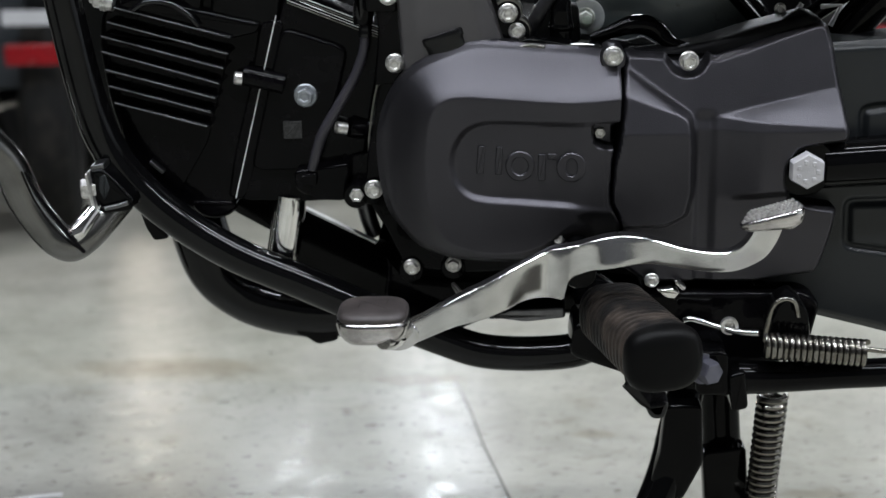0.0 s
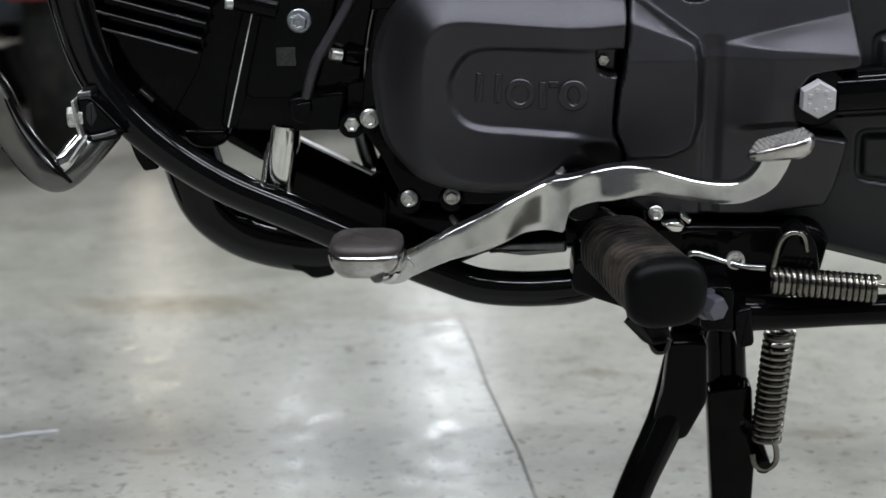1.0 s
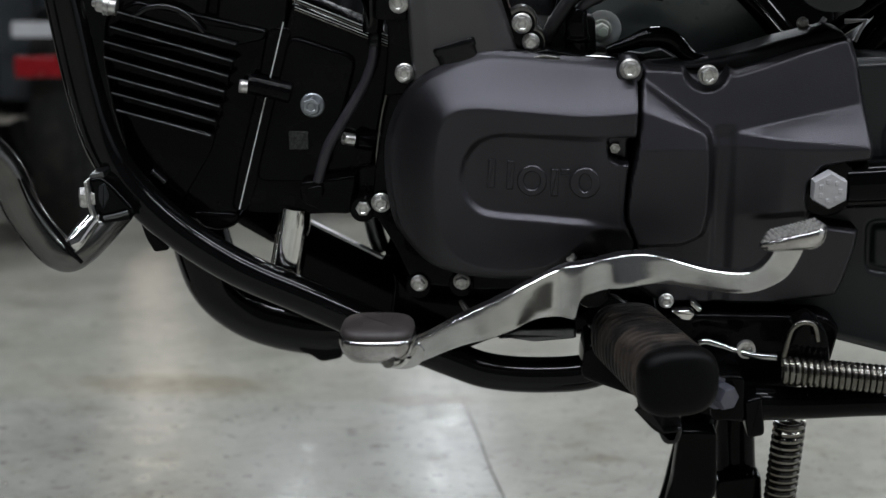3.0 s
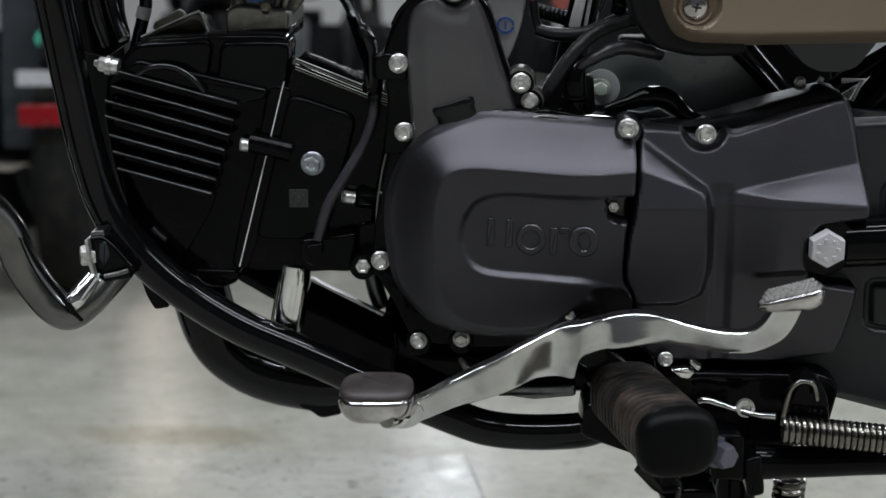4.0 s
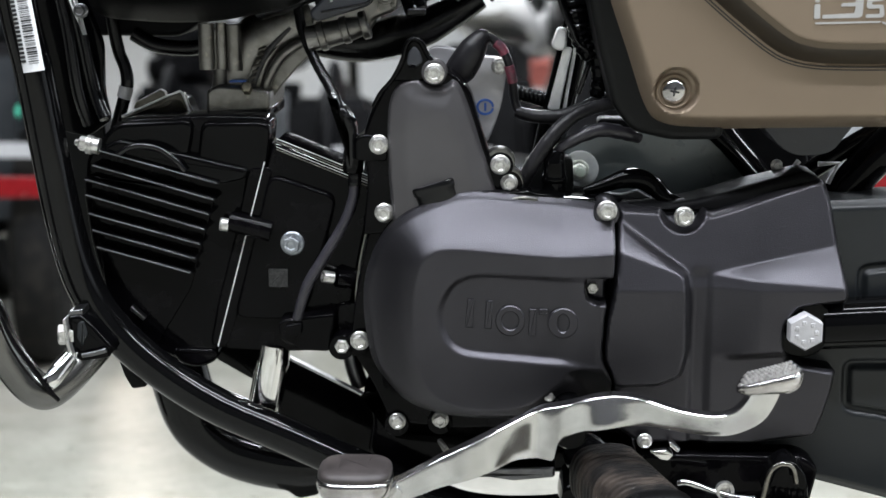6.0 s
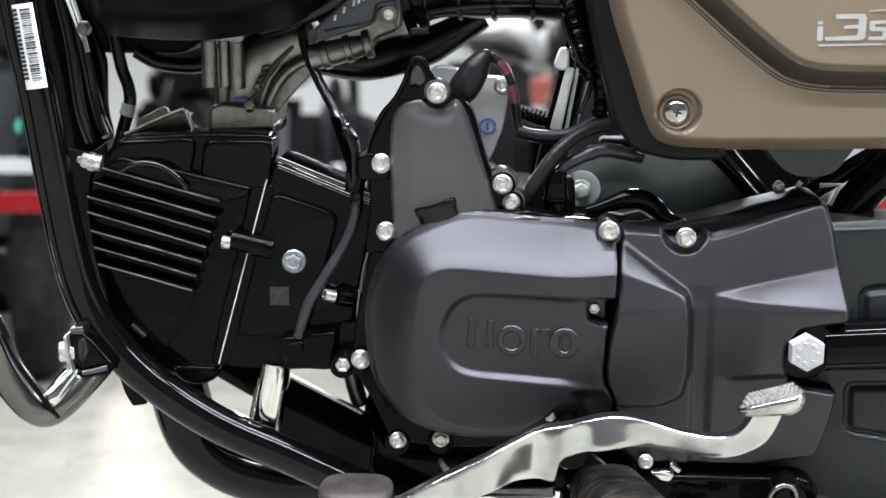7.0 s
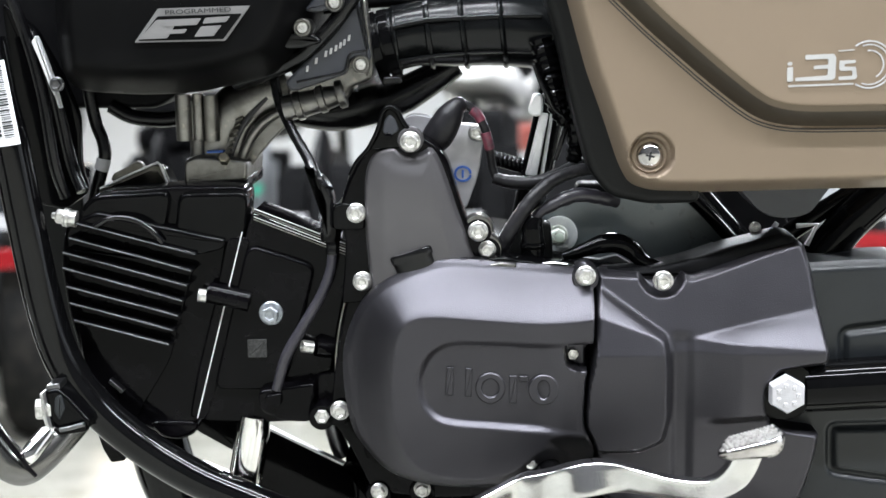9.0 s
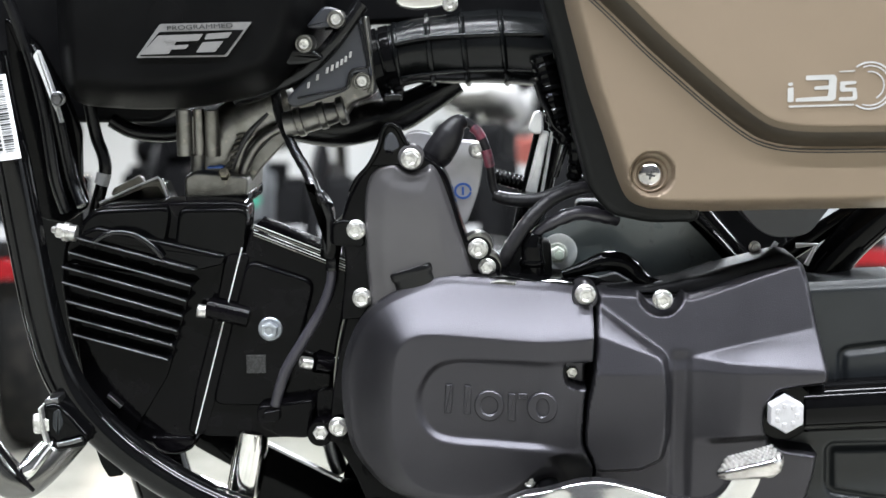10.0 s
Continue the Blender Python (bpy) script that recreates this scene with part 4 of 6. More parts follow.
spigot = part("throttle_spigot", tube([(-70.4, 80, 472.9), (-58.3, 80, 475.6), (-44.1, 80, 479.2), (-37, 80, 480.9)], [8, 8, 7.2, 6], 16), ALU, bike, "pale cast spigot")
for a, rr in (((-61.1, 474.9), 9.2), ((-46.9, 478.6), 8.6), ((-34.8, 481.6), 8.8)):
    part("spigot_collar", lathe([(rr - 1, -2.5), (rr, -1.8), (rr, 1.8), (rr - 1, 2.5)], pose(a[0] * MM, 0.08, a[1] * MM, 0, 74, 0), 20), ALU, spigot)
sensor = part("sensor_cover", slab(rounded([(-68.2, 489.7), (-48.6, 508), (-34.3, 526.8), (-22.2, 543.5), (-19.1, 529.9), (-15.4, 509.5), (-14.2, 502), (-23.1, 505.5), (-28.7, 502.2), (-29.6, 494.7), (-35.2, 492.7), (-63.2, 484.1)], 4), 66, 82, 2), DARKGREY, bike, "dark grey sensor cover")
for a in [(-53.4, 498.2), (-47.8, 502.9), (-41.8, 507.0), (-38.7, 508.6), (-35.6, 510.3), (-32.8, 512.0), (-30.4, 513.7), (-27.5, 516.3)]:
    part("cover_rib", slab(rounded([(a[0] - 1.1, a[1] - 2.0), (a[0] + 0.5, a[1] - 1.7), (a[0] + 1.1, a[1] + 2.0), (a[0] - 0.5, a[1] + 1.7)], 0.3), 64.8, 67, 0.3), SILVER, sensor)
for a, yy in (((-20.8, 500.2), 66), ((-54, 523.2), 54), ((-34.6, 537.6), 54)):
    boss = part("screw_boss", lathe([(5.6, -18), (5.6, 0), (5.0, 0.8), (4.2, 0.8), (4.0, -1.4), (0.2, -1.4)], at(a[0], yy, a[1]), 22), ALU, bike)
    part("cover_screw", lathe([(3.4, -1.6), (3.4, 0.0), (2.9, 0.6), (1.5, 0.6), (1.3, -0.8), (0.1, -0.9)], at(a[0], yy, a[1]), 20), ZINC, boss, "zinc star screw")
part("cover_lip", tube([(-60, 64, 490.4), (-48.8, 64, 492.6), (-32.8, 64, 495.8), (-29.3, 64, 498.9), (-28.1, 64, 505), (-25, 64, 507.7), (-17.4, 64, 508.9), (-16.6, 64, 513), (-20.2, 64, 534.7)], 0.8, 8, 5), PLASTIC, sensor, "moulded lip")
part("cover_rim", slab(rounded([(-20.8, 538.8), (-17.3, 539.4), (-13.4, 499.7), (-14.3, 492.1), (-18.4, 492.2), (-16.8, 502.5)], 2), 70, 84, 1.5), ALU, throttle, "bare cast rim")
part("wire_plug", slab(rounded([(-69.3, 518), (-60.9, 521.2), (-47.3, 519), (-42.4, 514.2), (-54.4, 511), (-66.1, 510.5)], 3), 58, 72, 2), PLASTIC, bike)
part("wire_clip", slab(rounded([(-53.5, 533.2), (-42.2, 545.7), (-32.8, 543.6), (-36.5, 533.6), (-46.7, 531.8)], 3), 58, 66, 1.5), DARKGREY, bike)
duct = part("intake_duct", tube([(-13.9, 100, 510), (8.4, 100, 516.7), (33.3, 100, 518.4), (61.8, 100, 519.4), (90.1, 100, 516.9), (114.9, 100, 515.1)], [19, 20, 22, 23, 23, 23], 36), DUCT, bike, "ribbed black rubber intake duct")
for a, r in (((-0.9, 514), 20.6), ((19.8, 517.6), 22.3), ((41.2, 518.7), 23.5), ((65.3, 519.4), 24.2)):
    part("duct_rib", lathe([(r - 1.8, -2.2), (r + 0.4, -1.2), (r + 0.9, 0), (r + 0.4, 1.2), (r - 1.8, 2.2)], pose(a[0] * MM, 0.1, a[1] * MM, 0, 84, 0), 36), DUCT, duct)
part("duct_seam", tube([(-0.9, 80, 522), (20.1, 79, 525.8), (44.4, 79, 526.8), (68.7, 79, 527.5), (89.4, 79, 527.2)], 1.9, 10), DUCT, duct)
part("duct_seam", tube([(0.5, 84, 501.1), (19.6, 82, 503.7), (44.1, 81, 505.5), (68.5, 81, 505.8), (89.4, 81, 504.8)], 1.0, 8), DUCT, duct)
for a, r in (((-12.5, 508.5), 23), ((-5.3, 511.3), 22)):
    part("hose_clamp", lathe([(r - 1, -3.2), (r, -2.8), (r, 2.8), (r - 1, 3.2)], pose(a[0] * MM, 0.1, a[1] * MM, 0, 76, 0), 30), GLOSS, duct, "black hose clamp")
part("clamp_screw", block((-8.2, 489.9)[0], (3, 489.7)[0], 74, 84, (-8.2, 487.8)[1], (-8.1, 491.9)[1], 1.5, 1), PLASTIC, duct)
part("lower_hose", tube([(-78.2, 120, 470.3), (-45.3, 122, 466.8), (-19.5, 124, 471.5), (2.6, 126, 478.4), (36, 128, 496.9)], [9, 12, 13, 12, 8], 14), PLASTIC, bike, "black hose under the throttle body")

part("tank_bracket", slab(rounded([(-6.1, 564.1), (32.6, 563.7), (31.1, 545), (21.9, 542.9), (9.8, 542.4), (-1.5, 545.2)], 4), 94, 104, 2), CHROME, bike, "bright crumpled bracket above the duct")
bolt((32.6, 545.9), 92, bike, FLANGE, 0.2, "zinc bolt", 0.8)

# black resonator box with its emblem
BOX = rounded([(-207.0, 607.8), (-207.7, 526.6), (-206.7, 502.2), (-202.2, 491.9), (-193.8, 486.3), (-154.6, 483.5), (-124, 484.4), (-86.5, 491.3), (-66, 498.3), (-51.9, 520.7), (-44.5, 543.6), (-36.1, 604.9)], 11)


def box_face(x, z, d):
    return 74 - 34 * ramp(d, 0, 20, 0.9) ** 0.6


reso = part("air_box", pressed(BOX, 1.6, box_face, 190), BOXBLACK, bike, "matte black air box", 60)
hole = (-133.9, 539.7)
part("box_dimple", lathe([(12.5, -2), (12.0, 3.2), (10.5, 3.6), (9.6, 1.8), (0.3, 1.4)], at(hole[0], 43.5, hole[1]), 28), BOXBLACK, reso)


def sheared(pts, y0, y1, material, label=""):
    part("emblem_shape", slab(rounded(pts, 0.8, 2), y0, y1, 0.0), material, reso, label)


sheared([(-136.5, 536.2), (-82.3, 536.9), (-97.8, 516.8), (-151.5, 516.6)], 37.6, 42, EMBLEM)
sheared([(-137, 531.6), (-87.1, 532.4), (-98.7, 517.8), (-149.1, 517.6)], 37.2, 40, BOXBLACK)
sheared([(-137.6, 529.6), (-124.4, 529.9), (-131.8, 518.8), (-148.7, 518.4)], 36.8, 40, EMBLEM, "pale silver letter F")
sheared([(-134.8, 529.6), (-111, 530.2), (-114, 526.3), (-132.9, 525.7)], 36.5, 40, EMBLEM)
sheared([(-130, 523.7), (-119.6, 524.1), (-121.6, 521.6), (-131.1, 521.3)], 36.5, 40, EMBLEM)
sheared([(-111.5, 525.4), (-99.2, 525.9), (-104.4, 519.7), (-115.8, 519.4)], 36.8, 40, EMBLEM, "pale silver letter i")
sheared([(-108.8, 530.3), (-93.9, 531.1), (-96.7, 527.7), (-110.6, 526.9)], 36.8, 40, EMBLEM)
wx, wz = (-132.6, 532.5)
lettering("emblem_word", "PROGRAMMED", 5.2, at(wx, 37.3, wz, 90, 0, 0) @ Matrix.Rotation(radians(1.8), 4, "Z") @ Matrix.Diagonal((1.12, 0.72, 1, 1)), INK, reso, "small dark word on the emblem")

# bronze side panel
SIDE = rounded([(87.2, 630), (97.5, 544.1), (102.6, 525.2), (110.2, 496.7), (120.4, 467.9), (128.8, 442), (135.3, 429.6), (147.6, 424.9), (170.1, 424), (323.3, 426.1), (333.4, 625.3)], 7)
UPPER = rounded([(25.2, 630.3), (122.2, 541.7), (146, 518.4), (177.7, 490.5), (196.8, 475.1), (207.9, 468), (222.1, 464.3), (241, 463.4), (350.4, 463.6), (342.8, 624.2)], 9)
SCREWHOLE = ellipse(*(148.7, 449.5), 12.0)


def side_face(x, z, d):
    y = 30 - 26 * ramp(d, 0, 11, 0.7) ** 0.55
    u = inside(x, z, UPPER)
    lip = np.clip(u / 15.0, 0, 1)
    y -= 15.0 * (1 - (1 - lip) ** 2) - 1.5 * ramp(u, -0.6, 0.6)
    y += 6 * ramp(inside(x, z, SCREWHOLE), -1.2, 0.6, 0.5)
    return y


side = part("side_panel", pressed(SIDE, 1.1, side_face, 60), BRONZE, bike, "satin bronze side panel", 60)
def dense(p, gap=3.0):
    """The closed outline with points no further apart than gap."""
    out = []
    for a, b in zip(p, np.roll(p, -1, 0)):
        n = max(1, int(np.linalg.norm(b - a) / gap))
        out += [a + (b - a) * k / n for k in range(n)]
    return np.array(out)


for off in (1.0, 2.6):
    line_ = dense(inset(ccw(UPPER), -off))
    keep = [(x, 4.15, z) for x, z in line_ if z < line_[:, 1].min() + 130 and SIDE[:, 0].min() + 20 < x < SIDE[:, 0].max() - 8]
    part("panel_seam", tube(keep, 0.42, 8, 1), INK, side, "thin dark seam line")
# two strips over the crease carry its shade in their colour
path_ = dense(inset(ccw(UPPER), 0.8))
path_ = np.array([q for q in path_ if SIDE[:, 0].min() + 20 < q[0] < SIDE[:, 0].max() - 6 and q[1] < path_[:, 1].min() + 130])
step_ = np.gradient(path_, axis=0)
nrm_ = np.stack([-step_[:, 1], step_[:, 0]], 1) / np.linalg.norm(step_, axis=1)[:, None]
for spans, paint, lab in (((0.0, 1.5, 3.0, 5.0, 7.0, 9.0), BRONZESHADE, "dark brown strip painting the shade along the panel crease"), ((9.0, 10.5, 12.5), BRONZEHALFSHADE, "mid-brown strip painting the soft edge of the shade")):
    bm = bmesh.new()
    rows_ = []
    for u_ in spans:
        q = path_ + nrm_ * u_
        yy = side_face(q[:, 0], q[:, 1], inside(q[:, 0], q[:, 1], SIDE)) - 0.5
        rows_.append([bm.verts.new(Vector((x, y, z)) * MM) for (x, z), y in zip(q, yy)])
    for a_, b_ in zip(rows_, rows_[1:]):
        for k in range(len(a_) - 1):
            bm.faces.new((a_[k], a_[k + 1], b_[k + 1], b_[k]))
    part("crease_shade", bm, paint, side, lab, 60)
part("panel_edge", slab(rounded([(76.7, 632.1), (87.4, 544.5), (95.4, 518.8), (105, 473.4), (114.8, 437.1), (126.3, 423.1), (149.4, 418.1), (178.9, 418.5), (178.4, 456.1), (132.7, 473), (113.1, 537.7), (106.8, 631.5)], 6), 22, 75, 5), PANELBLACK, bike, "black inner edge of the side panel")
sx, sz = (147.8, 448.5)
part("screw_collar", lathe([(10.2, -4), (10.2, 1.2), (9.4, 1.8), (8.6, 1.0), (8.4, -3), (0.2, -3)], at(sx, 10, sz), 30), BRONZE, side)
scr = part("panel_screw", lathe([(7.6, -3), (7.6, 0.8), (6.6, 2.4), (4.5, 3.4), (0.3, 3.8)], at(sx, 10, sz), 28), TOECHROME, side, "chrome cross-head screw")
for ang in (12, 102):
    part("screw_slot", block(-2.6, 2.6, -0.3, 2, -0.55, 0.55, 0.3, 0.1, at(sx, 6.0, sz, 0, ang, 0)), INK, scr)


def logo():
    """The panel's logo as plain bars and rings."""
    def bar(pts):
        part("logo_shape", slab(rounded(pts, 0.6, 2), -10.0, 6, 0.0), SILVER, side)
    bar([(220.8, 498), (223.9, 498.3), (224.1, 490.4), (220.9, 490.2)])
    bar([(221, 500.8), (223.5, 501.1), (223.5, 499.2), (221, 499.2)])
    bar([(230.6, 504.7), (246.1, 505.1), (247.4, 503.2), (247.1, 492), (245.3, 490.8), (225.3, 490.4), (225.3, 492.3), (242.7, 493.3), (243.3, 497.1), (235.1, 496.9), (235.7, 498.7), (243.2, 499.2), (243.1, 502.4), (230.6, 502.2)])
    bar([(249.4, 501.3), (258.1, 501.5), (258.1, 500), (251.9, 499.4), (252, 497.9), (258.2, 497.8), (259, 492.1), (257.8, 490.9), (249, 490.7), (249, 492.6), (256.5, 492.8), (256.4, 495.9), (250.1, 495.7), (249.2, 497)])
    bar([(221.6, 488.3), (257.2, 489), (257.2, 488.1), (221.6, 487.3)])
    bar([(248.6, 506.9), (257.3, 507.4), (257.3, 506.8), (248.6, 506.3)])
    cx, cz = (265.6, 498.9)
    for r, w, a0, a1 in ((13.2, 0.8, -125, 128), (11.2, 0.6, -110, 112), (8.0, 0.6, -60, 100)):
        a = np.radians(np.linspace(a0, a1 - 1, 40))
        p = np.vstack([np.stack([cx + r * np.cos(a), cz + r * np.sin(a)], 1), np.stack([cx + (r - w) * np.cos(a[::-1]), cz + (r - w) * np.sin(a[::-1])], 1)])
        part("logo_shape", slab(p, -10.0, 6, 0.0), PAPER, side)


logo()

# frame: down tube and cradle, sticker, rear triangle
down = part("frame_tube", tube([(-243, 46, 520), (-237.5, 46, 482.8), (-232.6, 46, 457.5), (-226, 46, 409.4), (-218.6, 46, 360.1), (-209.3, 46, 324.3), (-193, 46, 297), (-167.4, 46, 271.4), (-130.7, 46, 246.7), (-88.1, 46, 227.2), (-45.5, 48, 206.7), (4.8, 50, 184.3)]
            + [(32.2, 50, 175.4), (68.7, 50, 173.7), (97.7, 50, 178.3), (119.5, 55, 195.7), (142, 70, 209.6)], 11.6, 24), FRAME, bike, "gloss black frame down tube and cradle")
cl = [(-236.2, 33.4, 507.2), (-229.6, 33.4, 457.3)]
ctop = np.array(cl[0])
cbot = np.array(cl[-1])


def label_strip(half, y, s0, s1, material, name, lab="", off=0.0):
    """A strip wrapped on the front of the down tube between two shares of the label's length."""
    ax = (cbot - ctop) / np.linalg.norm(cbot - ctop)
    side_v = np.array((ax[2], 0, -ax[0]))
    rings = []
    for s in (s0, s1):
        c = ctop + (cbot - ctop) * s
        rows = []
        for k in np.linspace(-1, 1, 7):
            a = (off + k * half) / 11.0
            rows.append(c + side_v * 11.0 * math.sin(a) + np.array((0, 12.0 + y - 11.0 * math.cos(a), 0)))
        rings.append(rows)
    bm = bmesh.new()
    v = [[bm.verts.new(Vector(q) * MM) for q in row] for row in rings]
    w = [[bm.verts.new(Vector(q + np.array((0, 0.4, 0))) * MM) for q in row] for row in rings]
    for i in range(6):
        bm.faces.new((v[0][i], v[0][i + 1], v[1][i + 1], v[1][i]))
    for i in range(6):
        bm.faces.new((w[0][i + 1], w[0][i], w[1][i], w[1][i + 1]))
    return part(name, bm, material, down, lab)


label_strip(7.7, -1.2, 0.0, 1.0, WHITE, "barcode_label", "white barcode label with black print")
for k in range(17):
    label_strip(1.7, -1.6, 0.05 + k * 0.05, 0.05 + k * 0.05 + 0.032, INK, "print_bar", off=3.9)
pos = 0.06
while pos < 0.92:
    wd = random.choice((0.006, 0.006, 0.012, 0.02))
    label_strip(3.0, -1.6, pos, pos + wd, INK, "print_bar", off=-2.5)
    pos += wd + random.choice((0.008, 0.012, 0.018))

part("guard_clamp", joined(slab(rounded([(-212.9, 311.2), (-204.7, 312.5), (-198.2, 306.6), (-189.5, 296.0), (-186, 292.5), (-188.5, 286.5), (-206.5, 285), (-211.0, 287.5)], 2), 18, 50, 2.5),
     slab(rounded([(-208, 288.5), (-188, 291.5), (-187.6, 286.2), (-207.5, 283.6)], 1.5), 15, 60, 1)), GLOSS, bike, "gloss black guard clamp")
part("clamp_facet", slab(rounded([(-206.5, 307), (-202.5, 309), (-200.5, 300), (-204.5, 292), (-207.5, 298)], 1.5), 17.2, 22, 0.8), CASEBLACK, bike)
part("clamp_plate", slab(rounded([(-214.3, 310.5), (-212.5, 310.7), (-211.2, 297.0), (-208.9, 286.3), (-210.8, 285.7), (-213.3, 295.8)], 0.6), 13, 40, 0.6), ZINC, bike, "zinc clamp plate")
part("clamp_tab", slab(rounded([(-212.4, 313.7), (-204.0, 315.2), (-203.4, 311.4), (-209.5, 309.5), (-212.4, 310.7)], 1), 20, 40, 0.8), PADSTEEL, bike)
part("clamp_pin", tube([(-203.4, 13.5, 287.9), (-195.8, 13.5, 289.5), (-188.4, 13.5, 291.6)], 1.5, 12), PADSTEEL, bike, "small zinc pin under the clamp")
gx, gz = (-214.5, 298.7)
part("clamp_bolt", stack([[(r * math.cos(a), r * math.sin(a), h) for a in np.radians(np.arange(0, 360, 60))] for r, h in ((6.4, -4), (6.4, 4.6), (5.6, 5.4))], pose(gx * MM, 0.022, gz * MM, 0, -90, 12)), ZINC, bike, "zinc hexagon bolt")
RIMSHADE = [(-244.5, -7, 317.6), (-241.9, -6.5, 310.0), (-236.3, -5.5, 298.2), (-227.2, -5, 284.1), (-219.5, -3.5, 271.2), (-214.7, -2, 264.4)]
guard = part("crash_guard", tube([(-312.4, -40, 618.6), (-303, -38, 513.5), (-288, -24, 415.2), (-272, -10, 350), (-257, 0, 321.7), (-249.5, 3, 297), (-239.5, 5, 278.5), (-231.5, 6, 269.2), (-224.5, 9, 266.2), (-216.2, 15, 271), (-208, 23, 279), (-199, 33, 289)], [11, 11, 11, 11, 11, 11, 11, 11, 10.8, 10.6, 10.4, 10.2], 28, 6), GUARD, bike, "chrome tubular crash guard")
# flattened end in lighter chrome than the tube, adding to its highlight
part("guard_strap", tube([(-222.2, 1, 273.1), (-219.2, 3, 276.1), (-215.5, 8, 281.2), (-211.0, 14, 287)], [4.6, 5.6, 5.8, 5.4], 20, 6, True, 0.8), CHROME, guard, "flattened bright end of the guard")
# dark rod laid on the tube, standing in for the rim's shadow
part("guard_shadow_line", tube(RIMSHADE, [0.9, 1.1, 1.3, 1.5, 1.5, 1.2], 10), ENAMEL, guard, "dark line along the tube, painting its rim shadow")
part("frame_tab", slab(rounded([(-192.7, 278.8), (-181.5, 271.4), (-174.2, 256.5), (-183.7, 255), (-188.4, 263.9)], 2), 50, 58, 1), GLOSS, bike)
part("frame_bracket", slab(rounded([(-183, 307.8), (-174.6, 300.2), (-176.2, 298.2), (-184.4, 305.6)], 0.6), 56, 62, 0.5), PADSTEEL, bike)

# exhaust and things under the engine
part("exhaust_pipe", tube([(-174.7, 120, 277.7), (-167.9, 120, 237.7), (-158.1, 120, 210.6), (-138.3, 120, 193.2), (-113.2, 118, 184.7), (-82.1, 116, 180.7), (-45, 116, 183.5), (1.6, 118, 190.6), (55.8, 120, 191.9), (113.9, 122, 190.1)], [20, 20, 20, 20, 20, 19, 16, 15, 15, 15], 24), FRAME, bike, "gloss black exhaust pipe")
part("skid_bracket", slab(rounded([(33.5, 203.9), (48.9, 209.1), (84.2, 210.1), (84.2, 202.9), (57.8, 200.3)], 2), 38, 90, 1.5), PADSTEEL, bike, "dull grey bracket under the engine")
part("exhaust_chamber", slab(rounded([(-180.9, 225.9), (-177.1, 205.3), (-168.4, 186.3), (-152.2, 173), (-126.1, 166.6), (-58.4, 164), (-38.3, 181.8), (-105, 201.9), (-151.7, 222)], 6), 126, 160, 4), GLOSS, bike, "black exhaust chamber")
part("exhaust_joint", slab(rounded([(-104, 177.4), (-75.2, 183.7), (-71.7, 164.2), (-87.4, 160.7), (-94.2, 166.4), (-102, 168)], 4), 100, 130, 3), GLOSS, bike, "clamp block under the exhaust pipe")
part("far_cradle", slab([(-107.6, 268.6), (-34.4, 230.4), (-20.3, 215.4), (-20.6, 183.2), (-70.8, 182.6), (-113.8, 214.5), (-111.8, 240)], 102, 106, 0.6), GLOSS, bike, "gloss black box section of the far flank")
# near-white strip along the top edge, paints the glint there
ea, eb = (np.array(v) for v in [(-107.8, 101, 270.2), (-34.2, 101, 231.9)])
dn = np.array((0.0, 0.0, 1.6))
bk = np.array((0.0, 5.0, 0.3))
part("far_edge_glint", stack([[ea, ea + bk, ea + bk - dn, ea - dn], [eb, eb + bk, eb + bk - dn, eb - dn]]), BAREGLINT, bike, "near-white strip painting the glint on the far edge")
part("chrome_sleeve", tube([(-94.3, 66, 281.0), (-96.0, 66, 270), (-98.6, 66, 257), (-102.4, 66, 238.1)], [9.8, 10.6, 10.8, 10.8], 30), CHROME, bike, "short chrome sleeve")
part("far_bar", slab(rounded([(-147, 274), (-141.4, 257.6), (-119.8, 244.8), (-108, 239), (-106.5, 268)], 2), 108, 120, 2), GLOSS, bike, "black box section running under the cylinder")
part("stand_stop", tube([(-52.4, 120, 265.5), (-49.6, 120, 249.6), (-45.3, 120, 235.6)], [6, 6, 6], 14), PADSTEEL, bike)
part("sump", slab(rounded([(-39.5, 251.9), (-18, 221.4), (18.8, 217.1), (70, 220.2), (128.5, 214.9), (200.8, 223.1), (237.7, 204.3), (213.1, 184.8), (129, 191.7), (77.6, 194.4), (33.4, 191.6), (11.2, 182), (-18.3, 191.1), (-36.6, 205.8), (-32.6, 229)], 6), 68, 180, 4), ENAMEL, bike, "black engine underside")
part("under_wire", tube([(17.3, 10, 231), (12.7, 20, 233.1), (17.8, 20, 223.9), (22.9, 20, 216.4)], 1.5, 8), ALU, bike)

